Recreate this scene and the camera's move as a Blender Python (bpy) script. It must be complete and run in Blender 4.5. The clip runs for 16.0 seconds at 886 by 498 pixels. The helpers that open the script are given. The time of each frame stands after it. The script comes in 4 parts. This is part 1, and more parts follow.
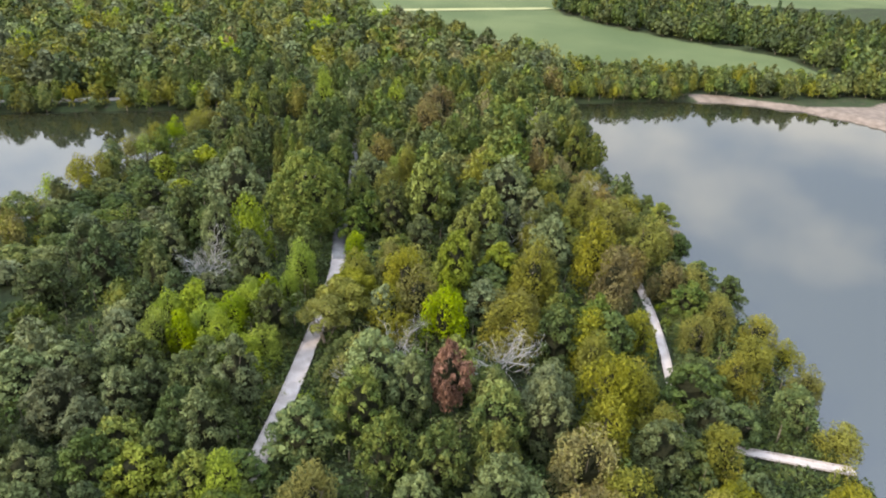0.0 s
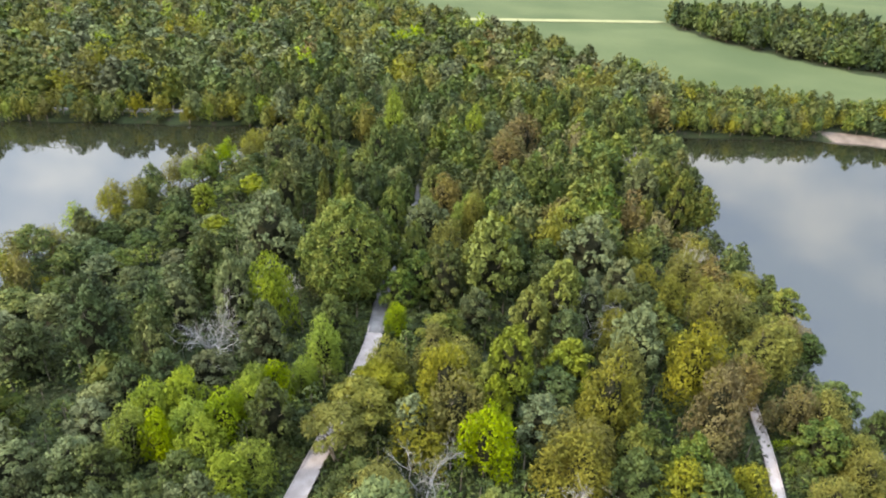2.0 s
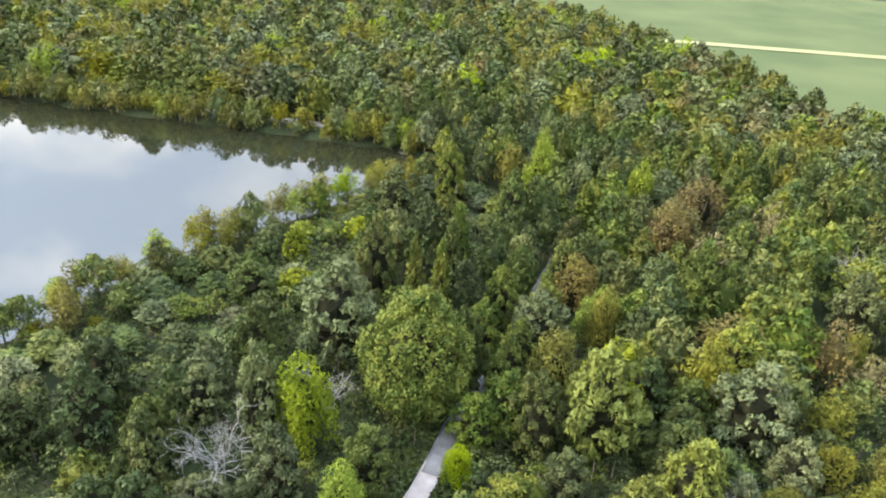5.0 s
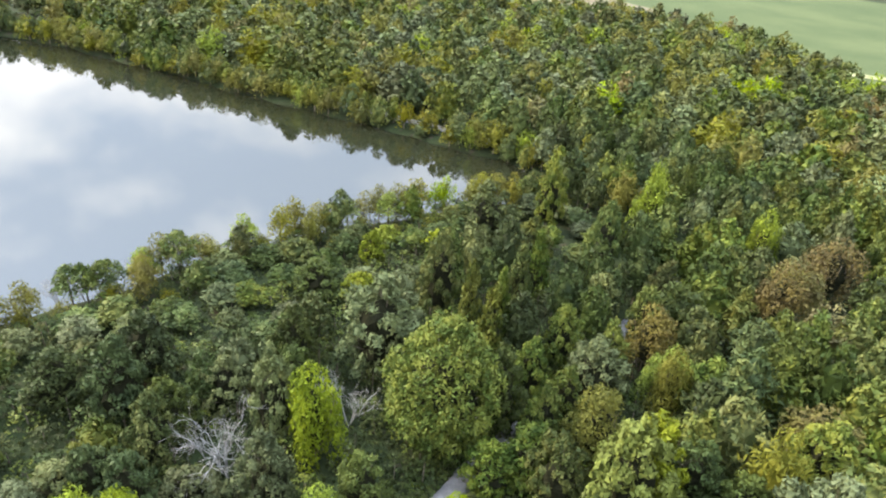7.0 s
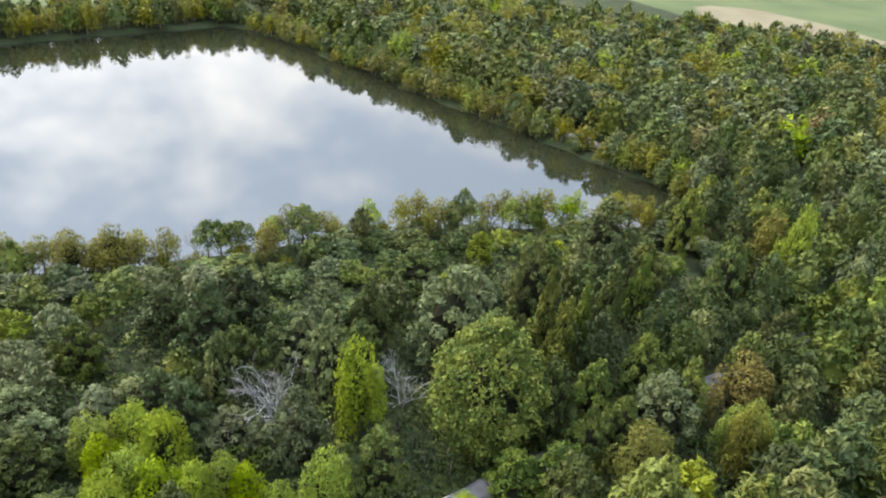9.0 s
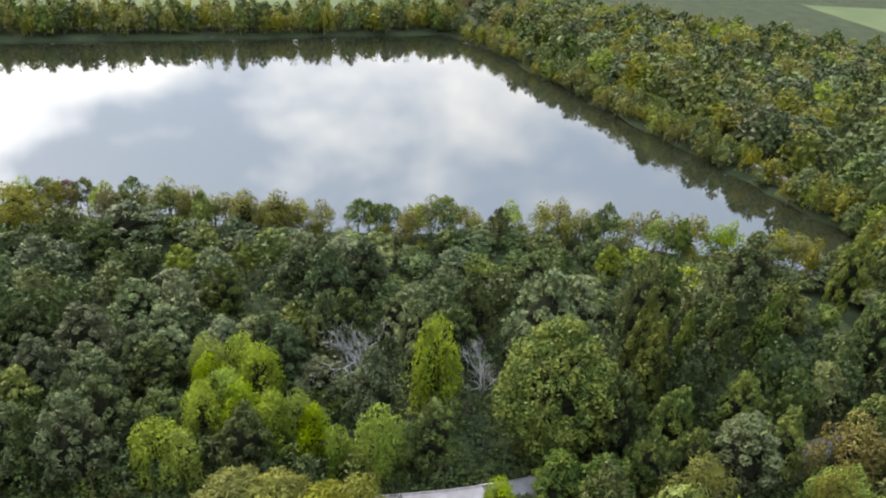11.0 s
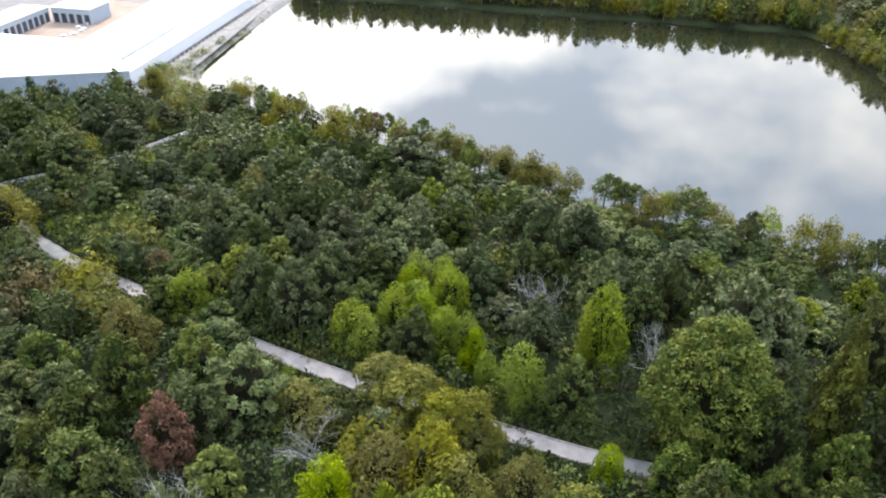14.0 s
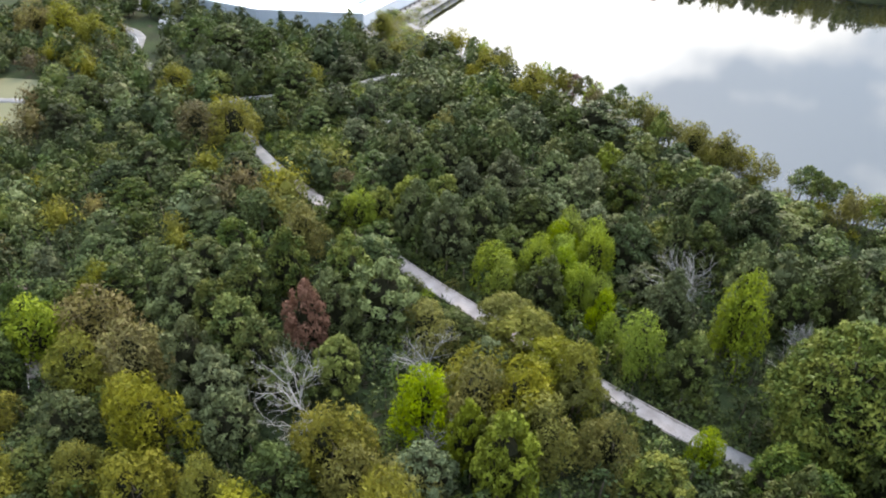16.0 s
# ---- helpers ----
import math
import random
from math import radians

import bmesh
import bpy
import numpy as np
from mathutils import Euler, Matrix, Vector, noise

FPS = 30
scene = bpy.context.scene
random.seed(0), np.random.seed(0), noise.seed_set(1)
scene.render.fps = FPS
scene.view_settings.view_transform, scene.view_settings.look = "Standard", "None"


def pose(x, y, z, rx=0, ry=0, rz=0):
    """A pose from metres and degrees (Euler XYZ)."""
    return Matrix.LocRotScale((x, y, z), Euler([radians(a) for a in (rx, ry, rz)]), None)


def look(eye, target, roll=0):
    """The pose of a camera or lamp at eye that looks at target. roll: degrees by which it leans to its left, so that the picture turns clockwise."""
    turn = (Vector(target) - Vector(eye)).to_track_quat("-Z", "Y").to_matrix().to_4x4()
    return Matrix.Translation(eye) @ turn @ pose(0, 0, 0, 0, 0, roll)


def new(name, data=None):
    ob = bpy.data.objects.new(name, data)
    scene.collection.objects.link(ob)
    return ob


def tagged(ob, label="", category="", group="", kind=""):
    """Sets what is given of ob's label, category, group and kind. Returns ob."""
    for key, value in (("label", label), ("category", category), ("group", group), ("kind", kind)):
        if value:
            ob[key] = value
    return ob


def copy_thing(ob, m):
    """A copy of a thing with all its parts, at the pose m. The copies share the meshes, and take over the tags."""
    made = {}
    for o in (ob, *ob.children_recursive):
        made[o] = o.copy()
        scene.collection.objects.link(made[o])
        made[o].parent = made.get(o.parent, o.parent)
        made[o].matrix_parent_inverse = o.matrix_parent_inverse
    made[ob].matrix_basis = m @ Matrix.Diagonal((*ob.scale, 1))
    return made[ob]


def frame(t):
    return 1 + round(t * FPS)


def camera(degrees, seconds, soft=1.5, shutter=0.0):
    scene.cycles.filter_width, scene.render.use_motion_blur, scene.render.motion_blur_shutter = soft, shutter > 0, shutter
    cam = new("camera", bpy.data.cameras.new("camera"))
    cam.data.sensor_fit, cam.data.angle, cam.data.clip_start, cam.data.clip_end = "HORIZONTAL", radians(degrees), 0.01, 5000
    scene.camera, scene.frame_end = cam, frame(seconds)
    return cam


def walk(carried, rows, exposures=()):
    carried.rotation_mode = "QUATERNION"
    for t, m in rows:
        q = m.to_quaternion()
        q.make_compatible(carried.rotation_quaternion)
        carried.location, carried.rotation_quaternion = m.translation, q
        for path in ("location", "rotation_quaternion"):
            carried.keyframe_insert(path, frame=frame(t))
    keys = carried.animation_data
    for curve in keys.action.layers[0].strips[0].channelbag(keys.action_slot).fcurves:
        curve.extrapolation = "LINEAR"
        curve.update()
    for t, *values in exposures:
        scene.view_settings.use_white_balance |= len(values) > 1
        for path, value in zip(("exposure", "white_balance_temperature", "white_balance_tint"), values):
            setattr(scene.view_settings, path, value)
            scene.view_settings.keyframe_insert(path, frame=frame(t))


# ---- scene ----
cam = camera(65.6, 16.0, soft=2.0)
PATH = [
    (0, 4.10, -0.77, 63.08, 2.02, -27.54, 3.13),
    (0.5, 4.97, 6.01, 63.04, 3.50, -27.53, 3.21),
    (1, 5.66, 12.81, 62.99, 5.92, -27.61, 3.30),
    (1.5, 6.15, 19.76, 62.93, 8.36, -27.69, 3.38),
    (2, 6.52, 26.70, 62.84, 10.56, -27.76, 3.34),
    (2.5, 6.78, 33.52, 62.70, 12.39, -27.83, 3.31),
    (3, 6.76, 39.95, 62.56, 15.16, -27.91, 3.25),
    (3.5, 6.56, 46.03, 62.46, 18.62, -27.95, 3.33),
    (4, 6.48, 51.46, 62.43, 21.82, -28.05, 3.41),
    (6.5, 12.42, 70.82, 62.92, 37.92, -28.92, 5.09),
    (7, 14.70, 73.70, 62.80, 42.36, -28.94, 5.30),
    (7.5, 17.25, 76.59, 62.63, 46.88, -28.97, 5.39),
    (8, 19.87, 79.39, 62.45, 51.39, -29.00, 5.56),
    (8.5, 22.49, 82.22, 62.32, 56.06, -29.04, 5.41),
    (11, 33.85, 97.24, 62.08, 80.74, -28.98, 4.48),
    (11.5, 35.62, 100.40, 62.10, 85.90, -29.06, 4.02),
    (12, 37.06, 103.54, 62.18, 90.89, -29.27, 4.02),
    (12.5, 38.21, 106.38, 62.29, 95.80, -29.61, 3.70),
    (13, 39.01, 109.04, 62.39, 100.85, -30.07, 3.55),
    (13.5, 39.41, 111.72, 62.33, 105.99, -30.85, 3.31),
    (14, 39.65, 114.51, 62.25, 111.22, -31.68, 3.01),
    (14.5, 39.82, 117.30, 62.17, 116.41, -32.47, 2.72),
    (15, 39.83, 119.94, 62.10, 121.52, -33.27, 2.47),
    (15.5, 39.65, 122.31, 61.92, 126.62, -34.03, 2.24),
    (16, 39.31, 124.66, 61.77, 131.86, -34.84, 1.94),
]


def aim(x, y, z, yaw, pitch, roll):
    return pose(x, y, z, 90 + pitch, 0, yaw) @ pose(0, 0, 0, 0, 0, roll)


walk(cam, [(t, aim(*r)) for t, *r in PATH], [(0, 0.34), (2, 0.50), (3.5, 0.70), (6.5, 0.74), (8.5, 0.54), (11, 0.30), (13, 0.24), (16, 0.26)])

# ---- world and light ----
SUN_AZ, SUN_EL = radians(240), radians(34)
SUN_DIR = Vector((math.sin(SUN_AZ) * math.cos(SUN_EL), math.cos(SUN_AZ) * math.cos(SUN_EL), math.sin(SUN_EL)))


class Nodes:
    """Short calls to build a node tree."""

    def __init__(self, tree):
        self.tree = tree
        tree.nodes.clear()

    def add(self, kind):
        return self.tree.nodes.new(kind)

    def attr(self, name):
        n = self.add("ShaderNodeAttribute")
        n.attribute_name = name
        return n.outputs["Fac"]

    def link(self, a, b):
        self.tree.links.new(a, b)

    def feed(self, socket, value):
        if isinstance(value, bpy.types.NodeSocket):
            self.link(value, socket)
        elif isinstance(value, tuple) and len(value) == 3 and socket.type == "RGBA":
            socket.default_value = (*value, 1)
        else:
            socket.default_value = value

    def math(self, op, a, b=0.0, clamp=False):
        n = self.add("ShaderNodeMath")
        n.operation, n.use_clamp = op, clamp
        self.feed(n.inputs[0], a)
        self.feed(n.inputs[1], b)
        return n.outputs[0]

    def mix(self, f, a, b, blend="MIX"):
        n = self.add("ShaderNodeMix")
        n.data_type, n.blend_type = "RGBA", blend
        self.feed(n.inputs[0], f)
        self.feed(n.inputs[6], a)
        self.feed(n.inputs[7], b)
        return n.outputs[2]

    def noise(self, vector, scale, detail=3.0, rough=0.5):
        n = self.add("ShaderNodeTexNoise")
        if vector is not None:
            self.link(vector, n.inputs["Vector"])
        n.inputs["Scale"].default_value = scale
        n.inputs["Detail"].default_value = detail
        n.inputs["Roughness"].default_value = rough
        return n.outputs[0]

    def span(self, v, lo, hi, to_lo=0.0, to_hi=1.0):
        n = self.add("ShaderNodeMapRange")
        self.feed(n.inputs[0], v)
        for i, x in enumerate((lo, hi, to_lo, to_hi)):
            n.inputs[i + 1].default_value = x
        return n.outputs[0]


def make_world():
    w = bpy.data.worlds.new("sky")
    scene.world = w
    w.use_nodes = True
    k = Nodes(w.node_tree)
    sky = k.add("ShaderNodeTexSky")
    sky.sky_type, sky.sun_disc = "NISHITA", False
    sky.sun_elevation, sky.sun_rotation = SUN_EL, SUN_AZ
    way = k.add("ShaderNodeTexCoord").outputs["Generated"]
    sep = k.add("ShaderNodeSeparateXYZ")
    k.link(way, sep.inputs[0])
    high = k.math("ADD", k.math("MAXIMUM", sep.outputs[2], 0.0), 0.22)
    flat = k.add("ShaderNodeCombineXYZ")
    k.link(k.math("DIVIDE", sep.outputs[0], high), flat.inputs[0])
    k.link(k.math("DIVIDE", sep.outputs[1], high), flat.inputs[1])
    flat.inputs[2].default_value = 2.6
    cloud = k.noise(flat.outputs[0], 2.1, 8.0, 0.55)
    toward = k.add("ShaderNodeVectorMath")
    toward.operation = "DOT_PRODUCT"
    k.link(way, toward.inputs[0])
    toward.inputs[1].default_value = SUN_DIR
    facing = k.math("MAXIMUM", toward.outputs["Value"], 0.0)
    halo, veil = k.math("POWER", facing, 34.0), k.math("POWER", facing, 3.0)
    low = k.span(sep.outputs[2], 0.18, 0.50, 0.19, -0.18)
    cover = k.span(k.math("ADD", k.math("ADD", cloud, low), k.math("MULTIPLY", halo, 0.10)), 0.40, 0.68)
    glow = k.math("ADD", k.math("ADD", k.math("MULTIPLY", halo, 62.0), k.math("MULTIPLY", veil, 15.0)), 28.0)
    white = k.add("ShaderNodeVectorMath")
    white.operation = "SCALE"
    white.inputs[0].default_value = (1.0, 0.98, 0.96)
    k.link(glow, white.inputs["Scale"])
    blue = k.mix(0.62, sky.outputs[0], (20.2, 23.5, 29.6))
    tone = k.mix(cover, blue, white.outputs[0])
    lift = k.add("ShaderNodeVectorMath")
    lift.operation = "SCALE"
    k.link(tone, lift.inputs[0])
    rise = k.math("ADD", k.math("MULTIPLY", k.math("POWER", k.math("MAXIMUM", sep.outputs[2], 0.0), 2.0), 2.1), 0.60)
    k.link(k.math("MULTIPLY", rise, k.span(toward.outputs["Value"], -1.0, 1.0, 0.64, 1.40)), lift.inputs["Scale"])
    back = k.add("ShaderNodeBackground")
    k.link(lift.outputs[0], back.inputs[0])
    back.inputs[1].default_value = 0.073
    k.link(back.outputs[0], k.add("ShaderNodeOutputWorld").inputs[0])


make_world()
sun = new("sun", bpy.data.lights.new("sun", "SUN"))
sun.data.energy, sun.data.angle, sun.data.color = 5.0, radians(12), (1.0, 0.88, 0.72)
sun.matrix_world = look(SUN_DIR * 100, (0, 0, 0))

# ---- materials ----


def surface(name):
    m = bpy.data.materials.new(name)
    m.use_nodes = True
    k = Nodes(m.node_tree)
    out = k.add("ShaderNodeOutputMaterial")
    b = k.add("ShaderNodeBsdfPrincipled")
    k.link(b.outputs[0], out.inputs[0])
    return m, k, b, out


def foliage(name, dark, light, autumn=None, share=0.0, leak=0.07, vary=1.0, gloss=0.07):
    """Leaves: each leaf has its own tone, each tree its own hue."""
    m, k, b, out = surface(name)
    geo = k.add("ShaderNodeNewGeometry")
    info = k.add("ShaderNodeObjectInfo")
    tint = k.attr("tint")
    own = k.math("FRACT", k.math("ADD", info.outputs["Random"], tint))
    patch = k.noise(geo.outputs["Position"], 0.45, 2.0)
    leaf = geo.outputs["Random Per Island"]
    f = k.math("ADD", k.math("MULTIPLY", leaf, 0.32), k.span(patch, 0.3, 0.7, 0.04, 0.74), clamp=True)
    c = k.mix(f, dark, light)
    if autumn:
        c = k.mix(k.math("MULTIPLY", k.span(k.math("ADD", patch, k.math("MULTIPLY", leaf, 0.25)), 0.55, 0.75), share), c, autumn)
    hsv = k.add("ShaderNodeHueSaturation")
    k.link(k.span(own, 0, 1, 0.4965 - 0.018 * vary, 0.4965 + 0.018 * vary), hsv.inputs["Hue"])
    k.link(k.span(k.math("FRACT", k.math("MULTIPLY", own, 7.3)), 0, 1, 0.92, 1.16), hsv.inputs["Saturation"])
    k.link(k.span(k.math("FRACT", k.math("MULTIPLY", own, 3.7)), 0, 1, 0.96 - 0.30 * vary, 0.96 + 0.30 * vary), hsv.inputs["Value"])
    k.link(c, hsv.inputs["Color"])
    k.link(hsv.outputs[0], b.inputs["Base Color"])
    b.inputs["Roughness"].default_value = 0.48
    b.inputs["Specular IOR Level"].default_value = gloss
    t = k.add("ShaderNodeBsdfTranslucent")
    k.link(hsv.outputs[0], t.inputs[0])
    s = k.add("ShaderNodeMixShader")
    s.inputs[0].default_value = leak
    k.link(b.outputs[0], s.inputs[1])
    k.link(t.outputs[0], s.inputs[2])
    k.link(s.outputs[0], out.inputs[0])
    return m


LEAF = {
    "dark": foliage("dark_green_leaves", (0.012, 0.020, 0.008), (0.084, 0.105, 0.033)),
    "mid": foliage("green_leaves", (0.017, 0.028, 0.008), (0.113, 0.144, 0.039), (0.181, 0.131, 0.029), 0.2),
    "lime": foliage("bright_green_leaves", (0.064, 0.095, 0.014), (0.248, 0.305, 0.037), leak=0.3, gloss=0.06, vary=0.35),
    "gold": foliage("yellow_green_willow_leaves", (0.056, 0.061, 0.013), (0.210, 0.200, 0.038), leak=0.3, gloss=0.06, vary=0.5),
    "brown": foliage("turning_brown_leaves", (0.044, 0.040, 0.016), (0.196, 0.162, 0.065), (0.106, 0.099, 0.024), 0.6),
    "grey": foliage("silvery_leaves_and_sheen", (0.022, 0.031, 0.012), (0.155, 0.174, 0.074)),
    "yellow": foliage("yellow_green_leaves", (0.040, 0.050, 0.009), (0.180, 0.204, 0.034), vary=0.4),
    "red": foliage("dull_red_leaves", (0.072, 0.040, 0.026), (0.215, 0.122, 0.086), vary=0.5),
    "syc": foliage("sycamore_leaves", (0.020, 0.031, 0.008), (0.119, 0.147, 0.033), (0.170, 0.135, 0.029), 0.3),
    "pine": foliage("dark_conifer_needles", (0.012, 0.021, 0.009), (0.051, 0.073, 0.031)),
}


def bark(name, a, b_):
    m, k, b, out = surface(name)
    geo = k.add("ShaderNodeNewGeometry")
    n = k.noise(geo.outputs["Position"], 3.0, 5.0, 0.6)
    k.link(k.mix(k.span(n, 0.35, 0.65), a, b_), b.inputs["Base Color"])
    b.inputs["Roughness"].default_value = 0.9
    b.inputs["Specular IOR Level"].default_value = 0.05
    bump = k.add("ShaderNodeBump")
    bump.inputs["Strength"].default_value = 0.6
    k.link(k.noise(geo.outputs["Position"], 14.0, 4.0), bump.inputs["Height"])
    k.link(bump.outputs[0], b.inputs["Normal"])
    return m


BARK = bark("brown_bark", (0.09, 0.07, 0.05), (0.2, 0.17, 0.13))
# Near-black colour painted for the shade between leaves, inside the crowns.
CORE_SHADE = bark("crown_inner_shade", (0.008, 0.009, 0.004), (0.020, 0.020, 0.010))
DEAD = bark("bleached_dead_wood", (0.19, 0.18, 0.165), (0.40, 0.38, 0.345))
PALE = bark("pale_sycamore_bark", (0.2, 0.18, 0.14), (0.45, 0.42, 0.36))


def plain(name, a, b_, scale=1.0, fine=20.0, rough=0.85, metal=0.0, bump=0.3):
    """A surface of two tones at two scales, with fine relief."""
    m, k, b, out = surface(name)
    geo = k.add("ShaderNodeNewGeometry")
    info = k.add("ShaderNodeObjectInfo")
    p = geo.outputs["Position"]
    f = k.math("ADD", k.math("MULTIPLY", k.noise(p, scale, 4.0), 0.6), k.math("MULTIPLY", k.noise(p, fine, 3.0), 0.4))
    f = k.math("ADD", k.span(f, 0.36, 0.64), k.span(info.outputs["Random"], 0, 1, -0.22, 0.22), clamp=True)
    k.link(k.mix(f, a, b_), b.inputs["Base Color"])
    b.inputs["Roughness"].default_value = rough
    b.inputs["Metallic"].default_value = metal
    n = k.add("ShaderNodeBump")
    n.inputs["Strength"].default_value = bump
    n.inputs["Distance"].default_value = 0.02
    k.link(k.noise(p, fine, 4.0), n.inputs["Height"])
    k.link(n.outputs[0], b.inputs["Normal"])
    return m


PLANK = plain("weathered_grey_decking", (0.25, 0.207, 0.180), (0.43, 0.366, 0.322), 0.6, 9.0)
POST = plain("dark_grey_timber", (0.07, 0.062, 0.055), (0.15, 0.135, 0.12), 1.0, 12.0)
GRAVEL = plain("pale_gravel", (0.10, 0.096, 0.092), (0.20, 0.192, 0.185), 0.5, 8.0)
CONCRETE = plain("pale_concrete", (0.10, 0.097, 0.093), (0.17, 0.163, 0.156), 0.15, 3.0)
DIRT = plain("tan_bare_earth", (0.17, 0.12, 0.085), (0.27, 0.20, 0.15), 0.15, 3.0)
WHITE = plain("white_roof_membrane", (0.74, 0.76, 0.78), (0.84, 0.85, 0.86), 0.05, 2.0, 0.6)
CLAD = plain("pale_blue_grey_wall_panels", (0.36, 0.42, 0.48), (0.45, 0.51, 0.57), 0.1, 3.0, 0.6)
DARKDOOR = plain("dark_doorway", (0.03, 0.03, 0.035), (0.07, 0.07, 0.08), 0.5, 5.0, 0.5)
MEADOW = plain("dry_mown_grass", (0.062, 0.070, 0.027), (0.104, 0.098, 0.043), 0.12, 4.0)
STRIP = plain("yellowed_grass_strip", (0.17, 0.17, 0.06), (0.25, 0.24, 0.10), 0.1, 2.0)


def ground_material():
    m, k, b, out = surface("woodland_ground")
    geo = k.add("ShaderNodeNewGeometry")
    p = geo.outputs["Position"]
    big, fine = k.noise(p, 0.12, 4.0), k.noise(p, 1.6, 5.0, 0.6)
    floor = k.mix(k.span(k.math("ADD", k.math("MULTIPLY", big, 0.5), k.math("MULTIPLY", fine, 0.5)), 0.36, 0.62), (0.018, 0.021, 0.010), (0.032, 0.044, 0.016))
    floor = k.mix(k.span(k.noise(p, 0.5, 3.0), 0.58, 0.72), floor, (0.05, 0.038, 0.026))
    rows = k.add("ShaderNodeTexWave")
    rows.bands_direction = "DIAGONAL"
    k.link(p, rows.inputs["Vector"])
    rows.inputs["Scale"].default_value = 0.35
    rows.inputs["Distortion"].default_value = 1.5
    crop = k.mix(k.span(k.noise(p, 0.02, 4.0), 0.35, 0.65), (0.060, 0.078, 0.030), (0.088, 0.104, 0.042))
    crop = k.mix(k.math("MULTIPLY", k.math("MULTIPLY", rows.outputs[1], fine), 0.5), crop, (0.045, 0.062, 0.028))
    sand = k.mix(k.span(k.noise(p, 0.4, 5.0), 0.3, 0.7), (0.11, 0.085, 0.065), (0.18, 0.14, 0.11))
    soil = k.mix(k.span(k.noise(p, 0.03, 4.0), 0.3, 0.7), (0.13, 0.105, 0.065), (0.17, 0.15, 0.09))
    c = floor
    for name, tone in (("crop", crop), ("soil", soil), ("sand", sand)):
        edge = k.math("ADD", k.attr(name), k.math("MULTIPLY", k.math("SUBTRACT", fine, 0.5), 0.5))
        c = k.mix(k.span(edge, 0.4, 0.6), c, tone)
    k.link(c, b.inputs["Base Color"])
    b.inputs["Roughness"].default_value = 0.95
    b.inputs["Specular IOR Level"].default_value = 0.1
    n = k.add("ShaderNodeBump")
    n.inputs["Strength"].default_value = 0.7
    n.inputs["Distance"].default_value = 0.15
    k.link(fine, n.inputs["Height"])
    k.link(n.outputs[0], b.inputs["Normal"])
    return m


def water_material():
    m, k, b, out = surface("still_murky_water")
    geo = k.add("ShaderNodeNewGeometry")
    p = geo.outputs["Position"]
    k.link(k.mix(k.span(k.noise(p, 0.02, 4.0), 0.3, 0.7), (0.012, 0.014, 0.007), (0.018, 0.019, 0.010)), b.inputs["Base Color"])
    b.inputs["Roughness"].default_value = 0.04
    b.inputs["IOR"].default_value = 2.15
    n = k.add("ShaderNodeBump")
    n.inputs["Strength"].default_value = 0.035
    n.inputs["Distance"].default_value = 0.05
    k.link(k.noise(p, 1.3, 3.0), n.inputs["Height"])
    k.link(n.outputs[0], b.inputs["Normal"])
    return m


GROUND, WATER = ground_material(), water_material()

# ---- plan of the place ----
LAKE_WEST = [(-68, 207), (-88, 206), (-103, 201.5), (-118, 197), (-144, 188), (-167, 181), (-210, 167.5), (-245, 156), (-273, 142), (-247, 51), (-228, -22), (-212, -57),
             (-181, -48), (-148, -38), (-117, -27), (-104, -18), (-99, -5), (-95, 20), (-93, 47), (-90, 70), (-87, 90), (-86, 108), (-87, 124), (-84, 142), (-79, 160), (-73, 180), (-66, 196)]
LAKE_EAST = [(62, 10), (60, 40), (57, 65), (55, 83), (53, 102), (49, 122), (46, 140), (38, 162), (37, 180), (33, 202), (27, 225), (26, 240), (49, 246), (86, 257), (106, 257), (122.5, 251),
             (135, 243), (145, 233), (175, 215), (300, 170), (340, 20), (270, -90), (130, -70)]
MAIN_PATH = [(-42, -78), (-43, -64), (-35, -50), (-33, -34), (-34, -19), (-33.5, -8), (-30, 5), (-26.2, 15.8), (-23.1, 31), (-21.6, 44.5), (-19.6, 59), (-18.9, 71), (-18.7, 85), (-18.7, 97), (-19.2, 109), (-20.6, 118.5),
             (-21.8, 127), (-21.8, 138), (-23.2, 150), (-25.2, 163), (-28, 185)]
EAST_PATH = [(55.6, 66.9), (54.1, 67.1), (48.1, 68.1), (41.2, 69.3), (35.2, 71.0), (35.9, 81), (36.8, 92), (37, 103), (36.5, 114)]
WEST_PATH = [(-33.5, -8), (-39, -6.7), (-54, 1.4), (-70.5, 4.9), (-80, 7)]
SPUR_PATH = [(-51, 17), (-53, 23), (-54.5, 28), (-56, 34)]
NORTH_PATH = [(-152, 193), (-126, 201.5), (-111.5, 206), (-101, 209.5), (-88, 213), (-76, 214)]
MEADOW_PATH = [(6, -47), (0, -42), (-7, -33.5), (-15, -26.5), (-26, -20), (-34, -19)]
FIELD = [(14, 290), (63, 284), (110, 284), (160, 284), (150, 345), (107, 375), (72, 412), (46, 455), (120, 520), (320, 560), (420, 700), (-400, 700), (-400, 395), (-229, 395), (-125, 415), (-88, 396), (-58, 366), (-10, 330)]
FAR_FIELD = [(-290, 150), (-262, 50), (-244, -30), (-300, -80), (-700, -80), (-700, 150)]


def inside(px, py, poly):
    hit = np.zeros(px.shape, bool)
    for (x0, y0), (x1, y1) in zip(poly, poly[1:] + poly[:1]):
        cross = ((y0 > py) != (y1 > py)) & (px < (x1 - x0) * (py - y0) / (y1 - y0 + 1e-12) + x0)
        hit ^= cross
    return hit


